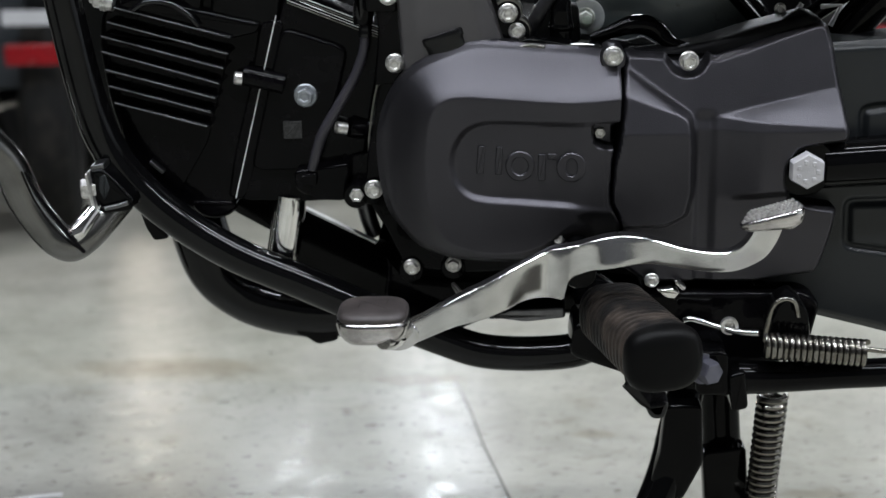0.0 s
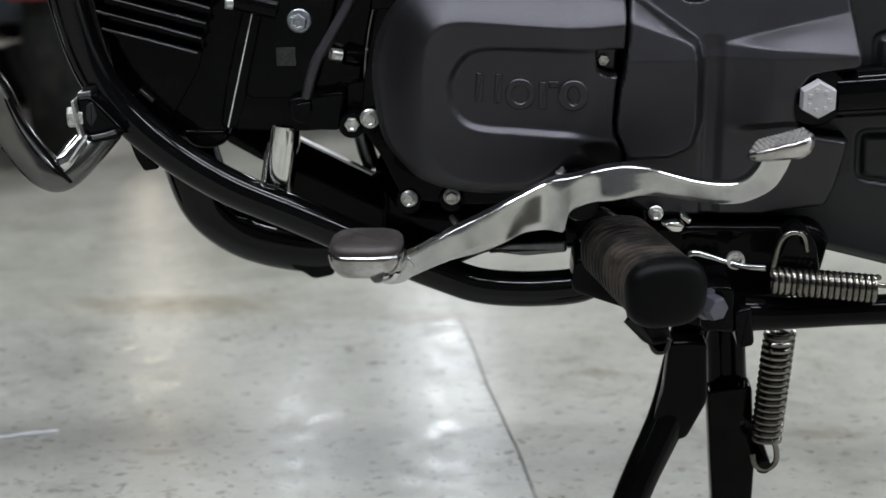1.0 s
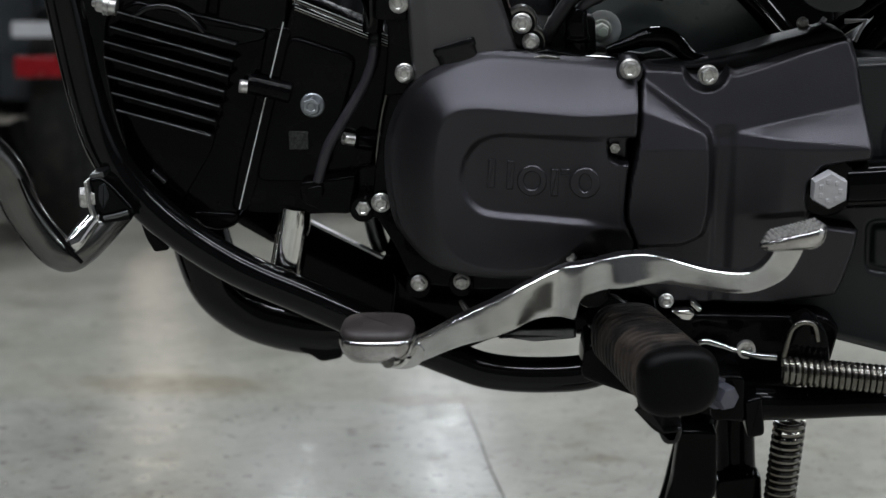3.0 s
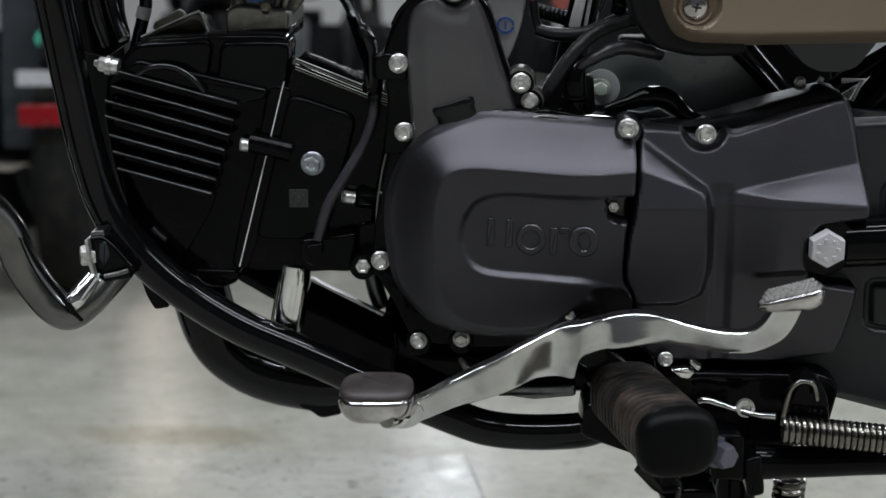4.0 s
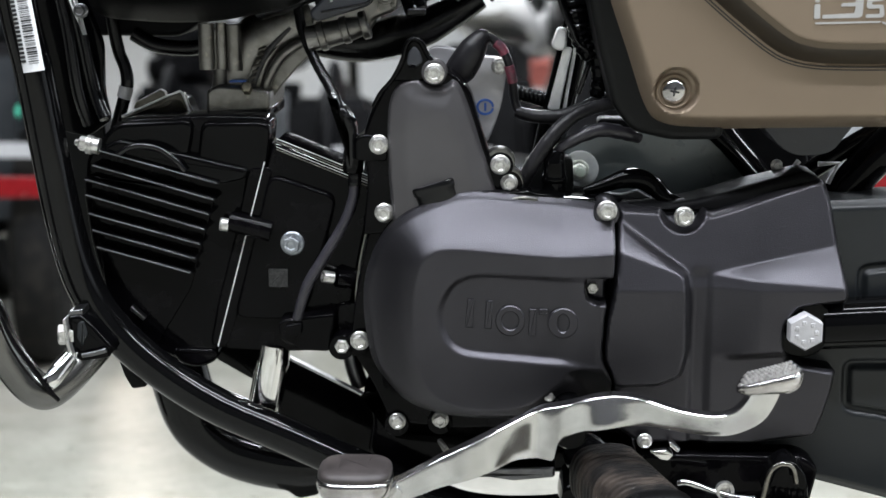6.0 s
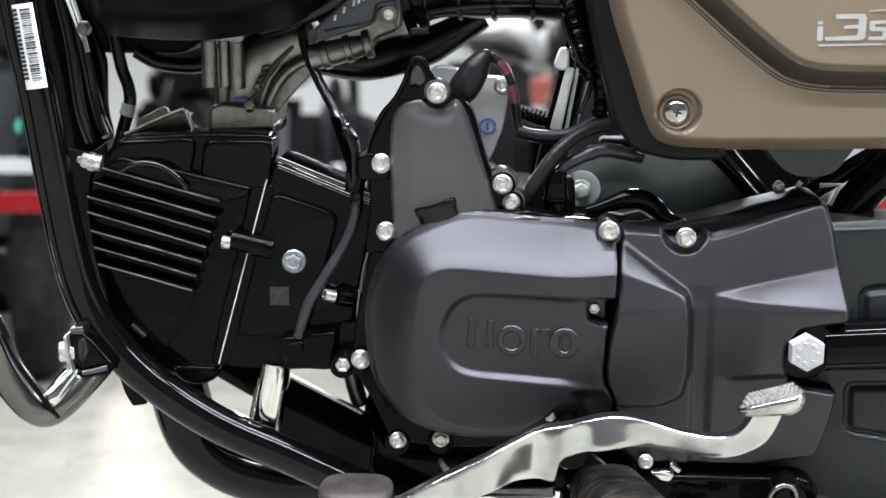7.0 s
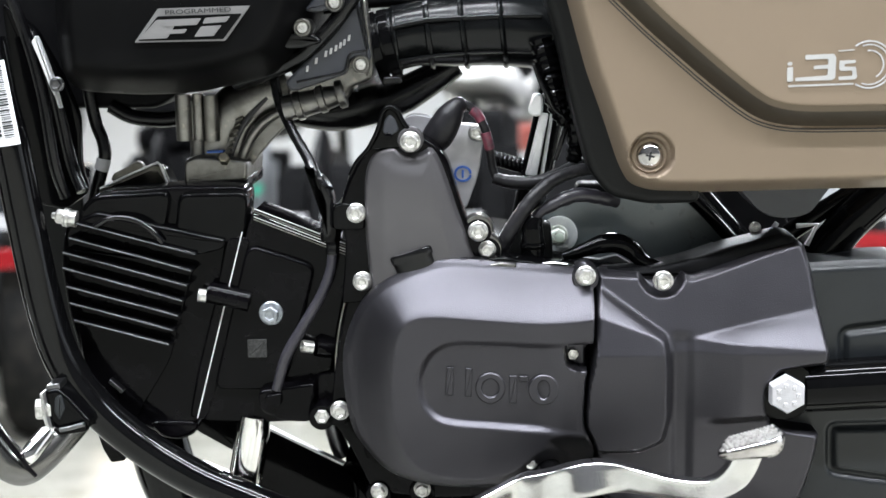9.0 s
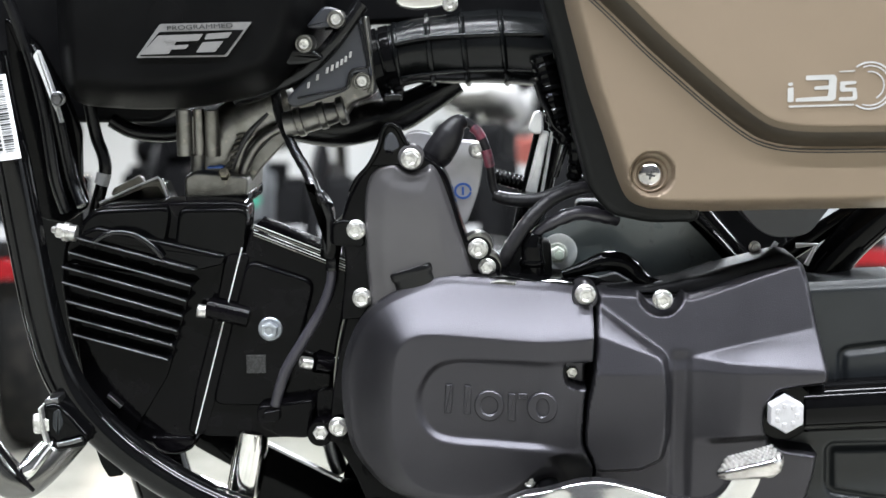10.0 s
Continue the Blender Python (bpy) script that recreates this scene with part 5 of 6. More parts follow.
# gear lever, heel and toe
# stations along the bar: top and bottom of its face, how far it stands out, and its twist
LEVER = [(-12, 238.8, -8, 226.6, -66, 6), (-3, 242.5, 4, 231.8, -65.5, 6), (11, 250.4, 16, 236.7, -65, 7), (21, 255.7, 27, 240, -64.5, 11), (30, 260, 36, 242.3, -64, 6), (39.2, 264.1, 46, 245.5, -62, 2), (54.7, 271, 57, 248.9, -57, -3), (67, 276, 69.5, 249, -52.5, -3),
         (73.5, 278.2, 75.5, 249.1, -51.5, 7), (77.5, 279.2, 79.2, 250.4, -52, 11), (82, 280.2, 82.2, 260.2, -53, 11), (88, 281.8, 88.6, 264.2, -54, 5), (95, 284, 96, 266.8, -54.5, 6), (101, 285.7, 101.5, 268.2, -55, 16), (107, 286.9, 108, 269.4, -55.5, 18), (113, 287.5, 114, 270.2, -56, 15),
         (122.2, 287, 122.7, 271.1, -57, 9), (131.4, 285.4, 131.9, 271, -59.5, 0), (141, 283.4, 141.2, 270.2, -63, -3), (151, 281.8, 151, 269.7, -66.5, -3), (162.1, 281.3, 163, 269.5, -70, -3), (169.5, 282.3, 174, 271, -73, -2), (175.5, 285.3, 183.8, 275.7, -75.5, 0), (180, 290.5, 191, 281.8, -77, 3), (183.4, 297, 196, 290.5, -77.5, 5), (185.5, 302.5, 199.5, 300, -77.5, 5)]


def lever_bar():
    """A flat steel bar on edge, bent and twisted along its length, with eased edges."""
    rings = []
    for tx, tz, bx, bz, y, w in curve(LEVER, 7):
        high = math.hypot(tx - bx, tz - bz)
        sec = [(0.0, 8.5), (0.0, 0.9), (0.3 / high, 0.25), (1.0 / high, 0.0)] + [(q, 0.0) for q in (0.25, 0.5, 0.75)] + [(1 - 1.2 / high, 0.0), (1 - 0.5 / high, 0.2), (1 - 0.1 / high, 0.7), (1.0, 1.4), (1.0, 8.5)]
        rings.append([(bx + (tx - bx) * k, y + d + (k - 0.9) * high * math.tan(math.radians(w)), bz + (tz - bz) * k) for k, d in sec])
    return joined(stack(rings), slab(ellipse(-17.5, 232.2, 13.2, 9.6, 36), -67, -58, 1.2))


lever = part("gear_lever", lever_bar(), STEEL, bike, "polished steel heel and toe gear lever", 32)
part("lever_hub", joined(lathe([(10.5, 0), (10.5, 18), (9.5, 20), (4, 20.3)], at(89, -22, 261), 28),
     lathe([(8, -70), (8, 2)], at(89, -22, 261), 20)), GLOSS, lever, "dark splined hub")


def pad_rings(x0, x1, y0, y1, r, levels):
    """A cushion lying flat: levels are (inset, z)."""
    o = ccw(rounded([(x0, y0), (x1, y0), (x1, y1), (x0, y1)], r, 5))
    return stack([[(x, y, z) for x, y in (inset(o, d) if d else o)] for d, z in levels])


part("toe_rubber", pad_rings(-48.5, -8.5, -106, -68, 15, [(2.5, 252.6), (0.6, 253.4), (0.2, 254.4), (0.4, 255.6), (1.0, 256.8), (2.4, 257.8), (5.0, 258.5), (9, 258.9), (12, 259)]), TOERUBBER, lever, "worn grey toe rubber", 60)
part("toe_front", pad_rings(-48.7, -8.3, -106.6, -67, 15, [(13, 238.0), (9, 238.5), (5.5, 239.8), (3, 242), (1.2, 244.6), (0.2, 248), (-0.3, 250.8), (0.2, 253), (2.5, 253.8)]), TOECHROME, lever, "chrome nose of the toe pad", 70)
part("toe_pin", tube([(-22, -104, 243), (-17, -92, 240), (-13, -62, 236)], [4.6, 5.5, 6], 14), CHROME, lever, "chrome pin under the toe pad")
hp = [(172.0, -92, 304.2), (208.5, -92, 313.2), (210.0, -50, 306.8), (183.7, -50, 299.4)]
A, B, C, D = (np.array(v) for v in hp)


def pad_ring(grow, drop):
    mid = (A + B + C + D) / 4
    corners = [mid + (q - mid) * grow for q in (A, B, C, D)]
    pts = []
    for k in range(4):
        a, b, c = corners[k - 1], corners[k], corners[(k + 1) % 4]
        for t in (0, 0.25, 0.5, 0.75, 1):
            p_, e_ = b + (a - b) * 0.3, b + (c - b) * 0.3
            q_ = (1 - t) ** 2 * p_ + 2 * t * (1 - t) * b + t * t * e_
            pts.append(q_ + np.array((0, 0, -drop * np.interp(q_[0], (A[0], B[0]), (0.45, 1.05)))))
    return pts


part("heel_pad", stack([pad_ring(0.86, 11), pad_ring(1.0, 8), pad_ring(1.04, 4.5), pad_ring(1.03, 1.2), pad_ring(0.99, 0.0), pad_ring(0.97, 0)]), TOECHROME, lever, "polished heel pad", 60)
knobs = []
for i in range(12):
    for j in range(6):
        u, v = 0.03 + 0.94 * (i + 0.5 + 0.5 * (j % 2)) / 12.5, 0.04 + 0.92 * (j + 0.5) / 6
        q = (A * (1 - u) + B * u) * (1 - v) + (D * (1 - u) + C * u) * v
        knobs.append(lathe([(1.45, -0.5), (0.95, 0.9), (0.4, 1.2)], pose(*(q * MM), 0, 0, 0), 6))
tagged(part("knurling", joined(*knobs), ZINC, lever, "knurled grip points"), kind="stuff")

# rider's footrest
p0, p1 = (np.array(v) for v in [(109.3, -20, 229.6), (133.1, -114, 233.6)])
ax = p1 - p0
L = float(np.linalg.norm(ax))
pegm = Matrix.Translation(Vector(p0 * MM)) @ Vector(ax).to_track_quat("Z", "Y").to_matrix().to_4x4()
peg = part("footrest_rubber", lathe([(15, -4), (20, 0), (21, 3)] + [q for k in range(13) for q in ((21.4, 5 + k * 6.0), (21.4, 7.6 + k * 6.0), (18.8, 8.4 + k * 6.0), (18.8, 10.2 + k * 6.0))] + [(21.6, 84.5), (22.2, 87), (20, 88)], pegm, 36, 0.85, 0.72), RUBBER, bike, "dusty black ribbed footrest rubber", 32)
part("footrest_end", lathe([(20, 86), (22.4, 87.5), (22.6, L - 8), (21.9, L - 4), (20.2, L - 1), (17, L + 1), (10, L + 2), (0.5, L + 2.4)], pegm, 36, 0.85, 0.72), PEGEND, peg, "smooth dark end of the footrest rubber", 50)
part("footrest_root", lathe([(12, -40), (14, -30), (14, -2)], pegm, 20), GLOSS, bike)
part("footrest_tab", slab(rounded([(112.3, 208.6), (126.4, 193), (139.4, 195), (137.3, 183.3), (128.5, 182.6), (125.2, 190.9)], 4), -78, -40, 3), PLASTIC, bike, "rubber lug under the footrest")
part("footrest_bracket", joined(slab(rounded([(158.4, 204.9), (179.3, 205.5), (181.3, 176.9), (160.8, 176.9)], 4), -30, 20, 2),
     slab(rounded([(87.6, 216.2), (117.5, 216.1), (161.7, 183.6), (185, 183.5), (185.8, 165.2), (158.8, 168.9), (114.8, 183.7), (84.5, 194.7)], 6), -8, 30, 3)), GLOSS, bike, "black footrest bracket")
fb = (163.9, 195.2)
part("bracket_bolt", joined(lathe([(9.5, 0), (9.5, 2)], at(fb[0], -30, fb[1], 90, 0, 30), 22), lathe([(7.5, 2), (7.5, 10), (6.5, 11.5), (0.3, 12)], at(fb[0], -30, fb[1], 90, 0, 30), 6)), mat("dull_dark_zinc", (0.13, 0.13, 0.16), 0.42, 0.8, grain=0.3), bike, "dull hexagon bolt")

# stands and springs
part("centre_stand", joined(tube([(186.9, -20, 185), (214.8, -20, 184.9), (247.8, -20, 186.3), (280.6, -20, 187.6), (332.7, -20, 189.6)], [11, 9.5, 9, 9, 9], 20),
     slab(rounded([(180, 190.8), (189.8, 193.6), (192.4, 168.9), (182.4, 166.7)], 3), -32, -6, 2)), GLOSS, bike, "gloss black centre stand bar, folded up")
part("stand_spring", joined(helix(*[(201, -28, 208.9), (261.8, -28, 203)], 7.2, 1.7, 17),
     tube([(200.8, -28, 211.7), (202.2, -28, 221.5), (204.8, -28, 233.3), (211, -28, 238.2), (218, -26, 235.3), (220.9, -24, 225.6)], 1.6, 10),
     tube([(260.9, -28, 205.8), (266.8, -28, 205.1), (277.3, -28, 203.7)], 1.6, 10)), SPRING, bike, "horizontal steel return spring")
part("spring_lug", slab(rounded([(203.9, 214.2), (209.5, 231.9), (219, 237.4), (228, 228.2), (230.7, 207), (214.4, 203.5)], 5), -18, 4, 2), GLOSS, bike)
part("spring_link", tube([(155.1, -8, 217.9), (160.2, -10, 219.3), (174.4, -14, 215.7), (186.9, -20, 214.4), (197.7, -26, 215.9)], 2.0, 10), STEEL, bike, "bright steel link rod")
lk = (181.4, 217.0)
part("link_nut", lathe([(3, 0), (5.4, 0), (5.4, 3.4), (3.4, 3.8), (2.8, 1.5), (0.2, 1.5)], at(lk[0], -14, lk[1]), 16), ZINC, bike, "small zinc nut")
part("pivot_bracket", slab(rounded([(132.9, 230.3), (230.8, 229.8), (241.4, 222.5), (233.6, 185.9), (192.9, 178.5), (151.3, 186.2), (126.7, 204.8)], 6), 8, 60, 3), ENAMEL, bike, "black stand bracket")
for pts in ([(138.6, 235.2), (148.7, 236.5), (152.8, 233.7), (150.2, 229.4), (144.8, 230.1)], [(150.1, 242.1), (156.9, 237.1), (155, 234.3), (149.5, 239.3)]):
    part("cotter_clip", slab(rounded(pts, 1), -2, 6, 1), CHROME, bike, "bright split pin")
bolt((135.8, 240.2), 4, bike, FLANGE, 0, "small zinc bolt", 0.75)
LEG = [(161.8, 20, 163.1), (154, 5, 139), (144.7, -10, 111.3), (126.5, -30, 78.8), (106.6, -55, 40.2), (87.2, -78, 9.3)]
sidestand = part("side_stand", tube(LEG, [12, 12, 12, 11, 10.5, 10.5], 20), GLOSS, bike, "gloss black side stand, swung down")
foot = LEG[-1]
part("stand_foot", slab(rounded([(foot[0] - 22, foot[2] - 4), (foot[0] + 18, foot[2] - 4), (foot[0] + 14, foot[2] + 3), (foot[0] - 18, foot[2] + 3)], 2), foot[1] - 16, foot[1] + 16, 2), GLOSS, sidestand, "flat foot of the side stand")
part("centre_stand_leg", tube([(187.5, 60, 150.3), (190.5, 60, 113.8), (193.2, 60, 68), (197, 60, 16.3), (200.5, 60, -28.2)], [13, 13, 14, 14, 14], 18), GLOSS, bike, "gloss black centre stand leg")
part("leg_gusset", slab(rounded([(144, 166.4), (166.4, 166.3), (167.9, 126.4), (155.7, 100.9), (134.2, 98.5), (132.3, 103.6), (140.9, 132.5)], 4), -20, -8, 2.5), GLOSS, sidestand)
part("side_stand_spring", joined(helix(*[(216.6, 20, 155.5), (211.7, 20, 79.5)], 8.2, 2.15, 17),
     tube([(212.6, 12, 83.7), (216.4, 12, 80.4), (217.6, 12, 69.9), (213.6, 12, 64.2), (208.7, 12, 63.4), (204.2, 12, 66.6), (202.7, 14, 72.9)], 1.9, 10)), SPRING, bike, "upright steel return spring")
sp = (209.8, 64.8)
part("spring_pin", lathe([(5, -40), (5, 6), (4, 7.5)], at(sp[0], 18, sp[1]), 16), GLOSS, bike)
part("stand_plate", slab(rounded([(175.1, 106.8), (204, 110.9), (208.3, 53.2), (207.7, 19.1), (198.4, -7), (184, -7.1)], 4), 36, 50, 2), GLOSS, bike)

# behind the covers: frame plate, cables, starter motor
PLATELIP = [(163.6, 371.2), (198.2, 382.7), (198.3, 378.4), (169.1, 366.1)]
plate = part("frame_plate", slab(rounded([(89.6, 405.9), (118.5, 412.8), (186.7, 412.1), (215.9, 382.6), (219.7, 368.6), (169.3, 358), (104, 366), (89.5, 380.9)], 5), 100, 112, 2), mat("black_frame_plate", (0.085, 0.103, 0.106), 0.3, 0.0, (0.105, 0.122, 0.125), 40, coat=0.3, grain=0.1, wear=(0.05, 0.055, 0.055)), bike, "black frame plate with scuffs")
# lip coloured lighter than the plate for the light its angle catches
part("plate_lip", slab(rounded(PLATELIP, 1), 94, 101, 1.5), mat("lit_plate_lip", (0.12, 0.13, 0.13), 0.4, 0.0, (0.15, 0.16, 0.16), 40, grain=0.2), plate, "lower lip of the plate, coloured lighter as if lit")
part("plate_rib", tube([(183.3, 96, 412.6), (197.1, 96, 398.7), (215.3, 96, 378.1)], 4.5, 12), GLOSS, plate)
wx, wz = (99.2, 388.8)
part("engine_mount_washer", lathe([(11.8, 0), (11.8, 2.0), (11, 2.6), (7, 2.6)], at(wx + 1, 100, wz), 30), mat("pale_zinc_washer", (0.78, 0.80, 0.79), 0.45, 0.1, (0.64, 0.67, 0.68), 90, grain=0.3), bike, "pale round washer")
PALEBOLT = BIGFLANGE.copy()
PALEBOLT.materials.clear()
PALEBOLT.materials.append(mat("pale_green_zinc", (0.80, 0.83, 0.76), 0.45, 0.1, (0.52, 0.56, 0.5), 200, grain=0.3))
PALEBOLT.name = "flange_bolt"
bolt((wx, wz), 97, bike, PALEBOLT, 0.3, "zinc bolt with a pale green paint mark", 0.86)
part("paint_mark", lathe([(3.0, 0), (2.8, 0.3), (0.3, 0.4)], at(wx + 0.8, 89, wz - 0.6), 14), GREENPAINT, bike)
part("cable_guide", tube([(100.0, 50, 383.2), (113.6, 50, 387.3), (123.9, 50, 390.7), (134.1, 50, 390.7), (142.7, 50, 385.8), (149.6, 46, 379.8), (159.8, 46, 376.3), (168.4, 46, 375.2)], [2.5, 4.5, 6, 6.4, 6, 4.5, 3.2, 2.4], 16), GLOSS, bike, "gloss black moulded cable guide")
part("guide_plate", slab(rounded([(103.6, 383.2), (122.5, 380.3), (132.8, 383.0), (148.3, 373.8), (136.3, 372.1), (122.6, 376.4), (112.2, 375.0), (105.4, 378.9)], 1.5), 54, 60, 1), DARKGREY, bike, "grey plate under the cable guide")
part("cable_sleeve", tube([(60.5, 58, 380.9), (64.0, 54, 389.6), (69.9, 52, 401.1), (81.3, 54, 417.3), (94.6, 60, 428.2), (109.6, 66, 433.2), (124.9, 72, 434.7)], [4.0, 4.4, 4.6, 4.4, 4.2, 4, 4], 16, 12, wrinkle=0.05), CABLE, bike, "black cable sleeve")
part("cable_sleeve", tube([(80.7, 56, 402.5), (85.9, 58, 408.7), (100.1, 60, 416.2), (112.4, 62, 419.2), (126.2, 66, 416.0), (134.1, 72, 413.1)], [2.6, 3.4, 4.2, 4.4, 4.2, 3.6], 16, 5, wrinkle=0.13), GREYSLEEVE, bike, "wrinkled tape round a cable")
part("wire_plug", joined(tube([(82.2, 54, 383.2), (81.9, 54, 393.0), (81.9, 54, 401.0), (84.0, 54, 407.5)], [7.4, 7.2, 6.6, 4.6], 18), lathe([(7.6, -2), (8.0, -1), (8.0, 1), (7.6, 2)], at(81.9, 54, 390.0, 0, 2, 0), 20)), GLOSS, bike, "gloss black wire plug")
part("starter_cable", tube([(58.7, 80, 428.2), (69.6, 79, 425.4), (85.4, 78, 425.3), (97.8, 80, 428.8), (112.5, 84, 434.6), (135, 90, 440)], [3.6, 4.2, 4.4, 4.4, 4.4, 4.4], 14, 10, wrinkle=0.04), CABLE, bike, "black cable sleeve")
part("starter_cable", tube([(37.6, 74, 475.4), (43.1, 74, 473.9), (49.3, 74, 468.3), (54.1, 74, 458.4), (56.4, 76, 447), (58, 80, 434.6), (60.8, 80, 427.5)], 2.7, 12), CABLE, bike, "black starter cable with dark red tape")
part("red_tape", tube([(45.9, 74, 471.1), (49.3, 73.6, 468.3), (51.7, 73.6, 464.1)], 3.1, 12), REDTAPE, bike)
part("red_tape", tube([(54.1, 73.6, 457.1), (55.4, 74, 452.1), (56.4, 75.6, 447.1)], 3.2, 12), REDTAPE, bike)
starter = part("starter_motor", slab(curve([(2.8, 464), (11.4, 467.5), (23.5, 464.5), (32.7, 461.5), (50.5, 459.8), (52.6, 453.1), (50.2, 433.4), (45, 417.2), (39.8, 407.5), (32.1, 419.2), (18.1, 441), (6.1, 451.9)], 3, True), 90, 102, 1.0), PALEALU, bike, "pale cast starter motor end")
boot = part("starter_boot", tube([(21.8, 74, 451.9), (24.8, 72, 455.5), (28.4, 71, 461.1), (32.6, 71, 468), (36.9, 72, 473.4), (41, 74, 474.6)], [8.6, 9.6, 9.4, 8.4, 6.0, 4.0], 20), CABLE, bike, "bulbous black rubber boot")
part("boot_ring", tube([(20.2, 66, 460.2), (24.3, 65, 456.8), (28.4, 65, 454), (32.5, 66, 452.4)], 1.0, 8), PLASTIC, boot)
bolt((48.7, 455.6), 88, bike, FLANGE, 0.4, "zinc bolt", 0.9)
rx_, rz_ = (39.5, 429.7)
a = np.radians(np.linspace(0, 350, 30))
p = np.vstack([np.stack([rx_ + 5.6 * np.cos(a), rz_ + 5.2 * np.sin(a)], 1), np.stack([rx_ + 4.2 * np.cos(a[::-1]), rz_ + 3.8 * np.sin(a[::-1])], 1)])
part("blue_mark", slab(p, 89.2, 92, 0.0), BLUEINK, starter, "blue marker ring")
part("blue_mark", block(rx_ - 0.7, rx_ + 0.7, 89.2, 92, rz_ - 2.5, rz_ + 2.5, 0.3, 0.1), BLUEINK, starter)
hose = part("corrugated_hose", tube([(55.9, 120, 436.9), (70.3, 120, 432.3), (87.5, 120, 428.1)], 4.4, 12), PLASTIC, bike, "black corrugated hose")
for q in np.linspace([(58.1, 436.2), (86, 428.4)][0], [(58.1, 436.2), (86, 428.4)][1], 11):
    part("hose_ring", lathe([(4.2, -1.8), (5.6, -0.6), (5.6, 0.6), (4.2, 1.8)], pose(q[0] * MM, 0.12, q[1] * MM, 0, 80, 0), 14), PLASTIC, hose)
part("rear_tube", tube([(108.9, 120, 531.3), (101.4, 115, 492.1), (93.2, 112, 456.2), (84.6, 110, 420), (79, 110, 394.3)], 10, 18), GLOSS, bike, "gloss black frame tube")
part("bracket_strip", slab(rounded([(88.7, 466.9), (94, 466.1), (86, 426.8), (78.8, 427.6)], 1.5), 94, 98, 1), BAREGLINT, bike, "near-white strip painting the glint on the far edge of a bracket")
part("bracket_strip", slab(rounded([(94.9, 465.9), (97, 465.8), (90.4, 426.4), (88.2, 426.4)], 1), 97, 101, 0.8), BAREGLINT, bike)
part("cast_ear", slab(rounded([(80.4, 466.8), (84.8, 479.1), (90.4, 478.3), (90.4, 466.3), (86.1, 464.2)], 3), 92, 104, 1.5), BAREGLINT, bike)
part("wire_loom", slab(rounded([(82, 512.2), (105.3, 522.8), (117.2, 453.2), (109, 440), (103.5, 459.6), (93, 470.1), (88, 492.2)], 8), 78, 96, 1.5), ENAMEL, bike, "taped black wire loom")
for pts, r_ in (([(88, 74, 514), (92, 73, 500), (95, 72, 487), (98, 72, 474), (104, 73, 462)], [7, 7.5, 7, 6.5, 5]), ([(102, 76, 506), (105, 75, 488), (108, 74, 470), (110, 74, 452), (108, 75, 438)], [6, 6.5, 6, 5.5, 4.5])):
    part("loom_sleeve", tube(pts, r_, 16, 10, wrinkle=0.12), GLOSS, bike, "creased gloss black sleeve of the loom")
for pts in ([(84.5, 66, 498), (87.9, 65, 488), (92, 64, 480), (95.5, 66, 472), (101.7, 68, 466.5)], [(105.6, 74, 464.1), (101.5, 72, 453.6), (97, 74, 439.6)]):
    part("loom_wire", tube(pts, 1.6, 10), PLASTIC, bike)
for pts, r in (([(209.2, 80, 368.6), (240.5, 80, 389.8), (278.3, 80, 414.3), (312.5, 80, 431.5)], 6), ([(256.2, 70, 373.5), (276.4, 70, 398), (296.5, 70, 417.1), (323, 70, 442.9)], 12), ([(169.7, 110, 440.9), (191.8, 110, 411.4), (213.9, 110, 385.4), (228.9, 110, 363)], 8)):
    part("rear_stay", tube(pts, r, 14), GLOSS, bike, "gloss black rear frame stay")
part("rear_module", slab(rounded([(201.7, 427.1), (258.4, 426.4), (246.1, 409.6), (236.8, 407), (224.1, 407.1), (215.3, 411.3)], 4), 38, 80, 0.8), DARKGREY, bike, "dark grey moulded cover")
for pts in ([(222.8, 60, 388.9), (230.8, 60, 400.7)], [(242.5, 60, 398.5), (254.8, 60, 399.1), (248.9, 60, 386.5)]):
    part("bright_clip", tube(pts, 1.6, 8, 1), PALEALU, bike, "bright bent clip")
bolt((217.8, 397.4), 62, bike, FLANGE, 0, "", 0.6)
part("carrier_wall", slab(rounded([(114.2, 414.9), (252, 413), (262, 338.9), (114.2, 341.3)], 4), 150, 165, 2), MATTE, bike, "matte black inner fender")

# loose wires on the engine
part("sensor_wire", tube([(-78, 90, 499.2), (-74.3, 84, 478.4), (-65.3, 76, 459.5), (-54.7, 66, 442.7), (-48, 58, 427.8), (-43, 54, 414.4), (-39.7, 52, 400.6), (-39.9, 50, 386.3)], [3.2, 3.2, 3.2, 3.4, 4.0, 4.2, 4.2, 4.0], 16, 10, wrinkle=0.05), PLASTIC, bike, "black sensor wire in a sleeve")
part("wire_sleeve", tube([(-39.8, 50, 390.5), (-41.5, 49, 377.3), (-47.2, 47, 362.3), (-58, 45, 344.1), (-69.4, 43, 325.1), (-76.9, 46, 302.9)], [2.8, 2.9, 3.1, 3.3, 3.4, 3.0], 16, 10, wrinkle=0.02), GREYSLEEVE, bike, "grey violet wire sleeve")
part("wire_connector", slab(curve([(-52.8, 443.7), (-49, 435.3), (-44.5, 434.6), (-39.6, 427), (-37.8, 417.6), (-39.2, 398.5), (-45.4, 398.6), (-45.4, 417.7), (-49.9, 427.1)], 3, True), 45, 58, 3), PLASTIC, bike, "black taped wire connector")
part("connector_band", tube([(-46.2, 51, 428.5), (-43.6, 45, 429.5), (-39.2, 50, 426.5)], 1.4, 8), PLASTIC, bike)
part("wire_collar", lathe([(6, -7), (6.6, -6), (6.6, 6), (6, 7)], at(*((-40.4, 401.4)[0], 52, (-40.4, 401.4)[1]), 0, 5, 0), 16), GLOSS, bike)
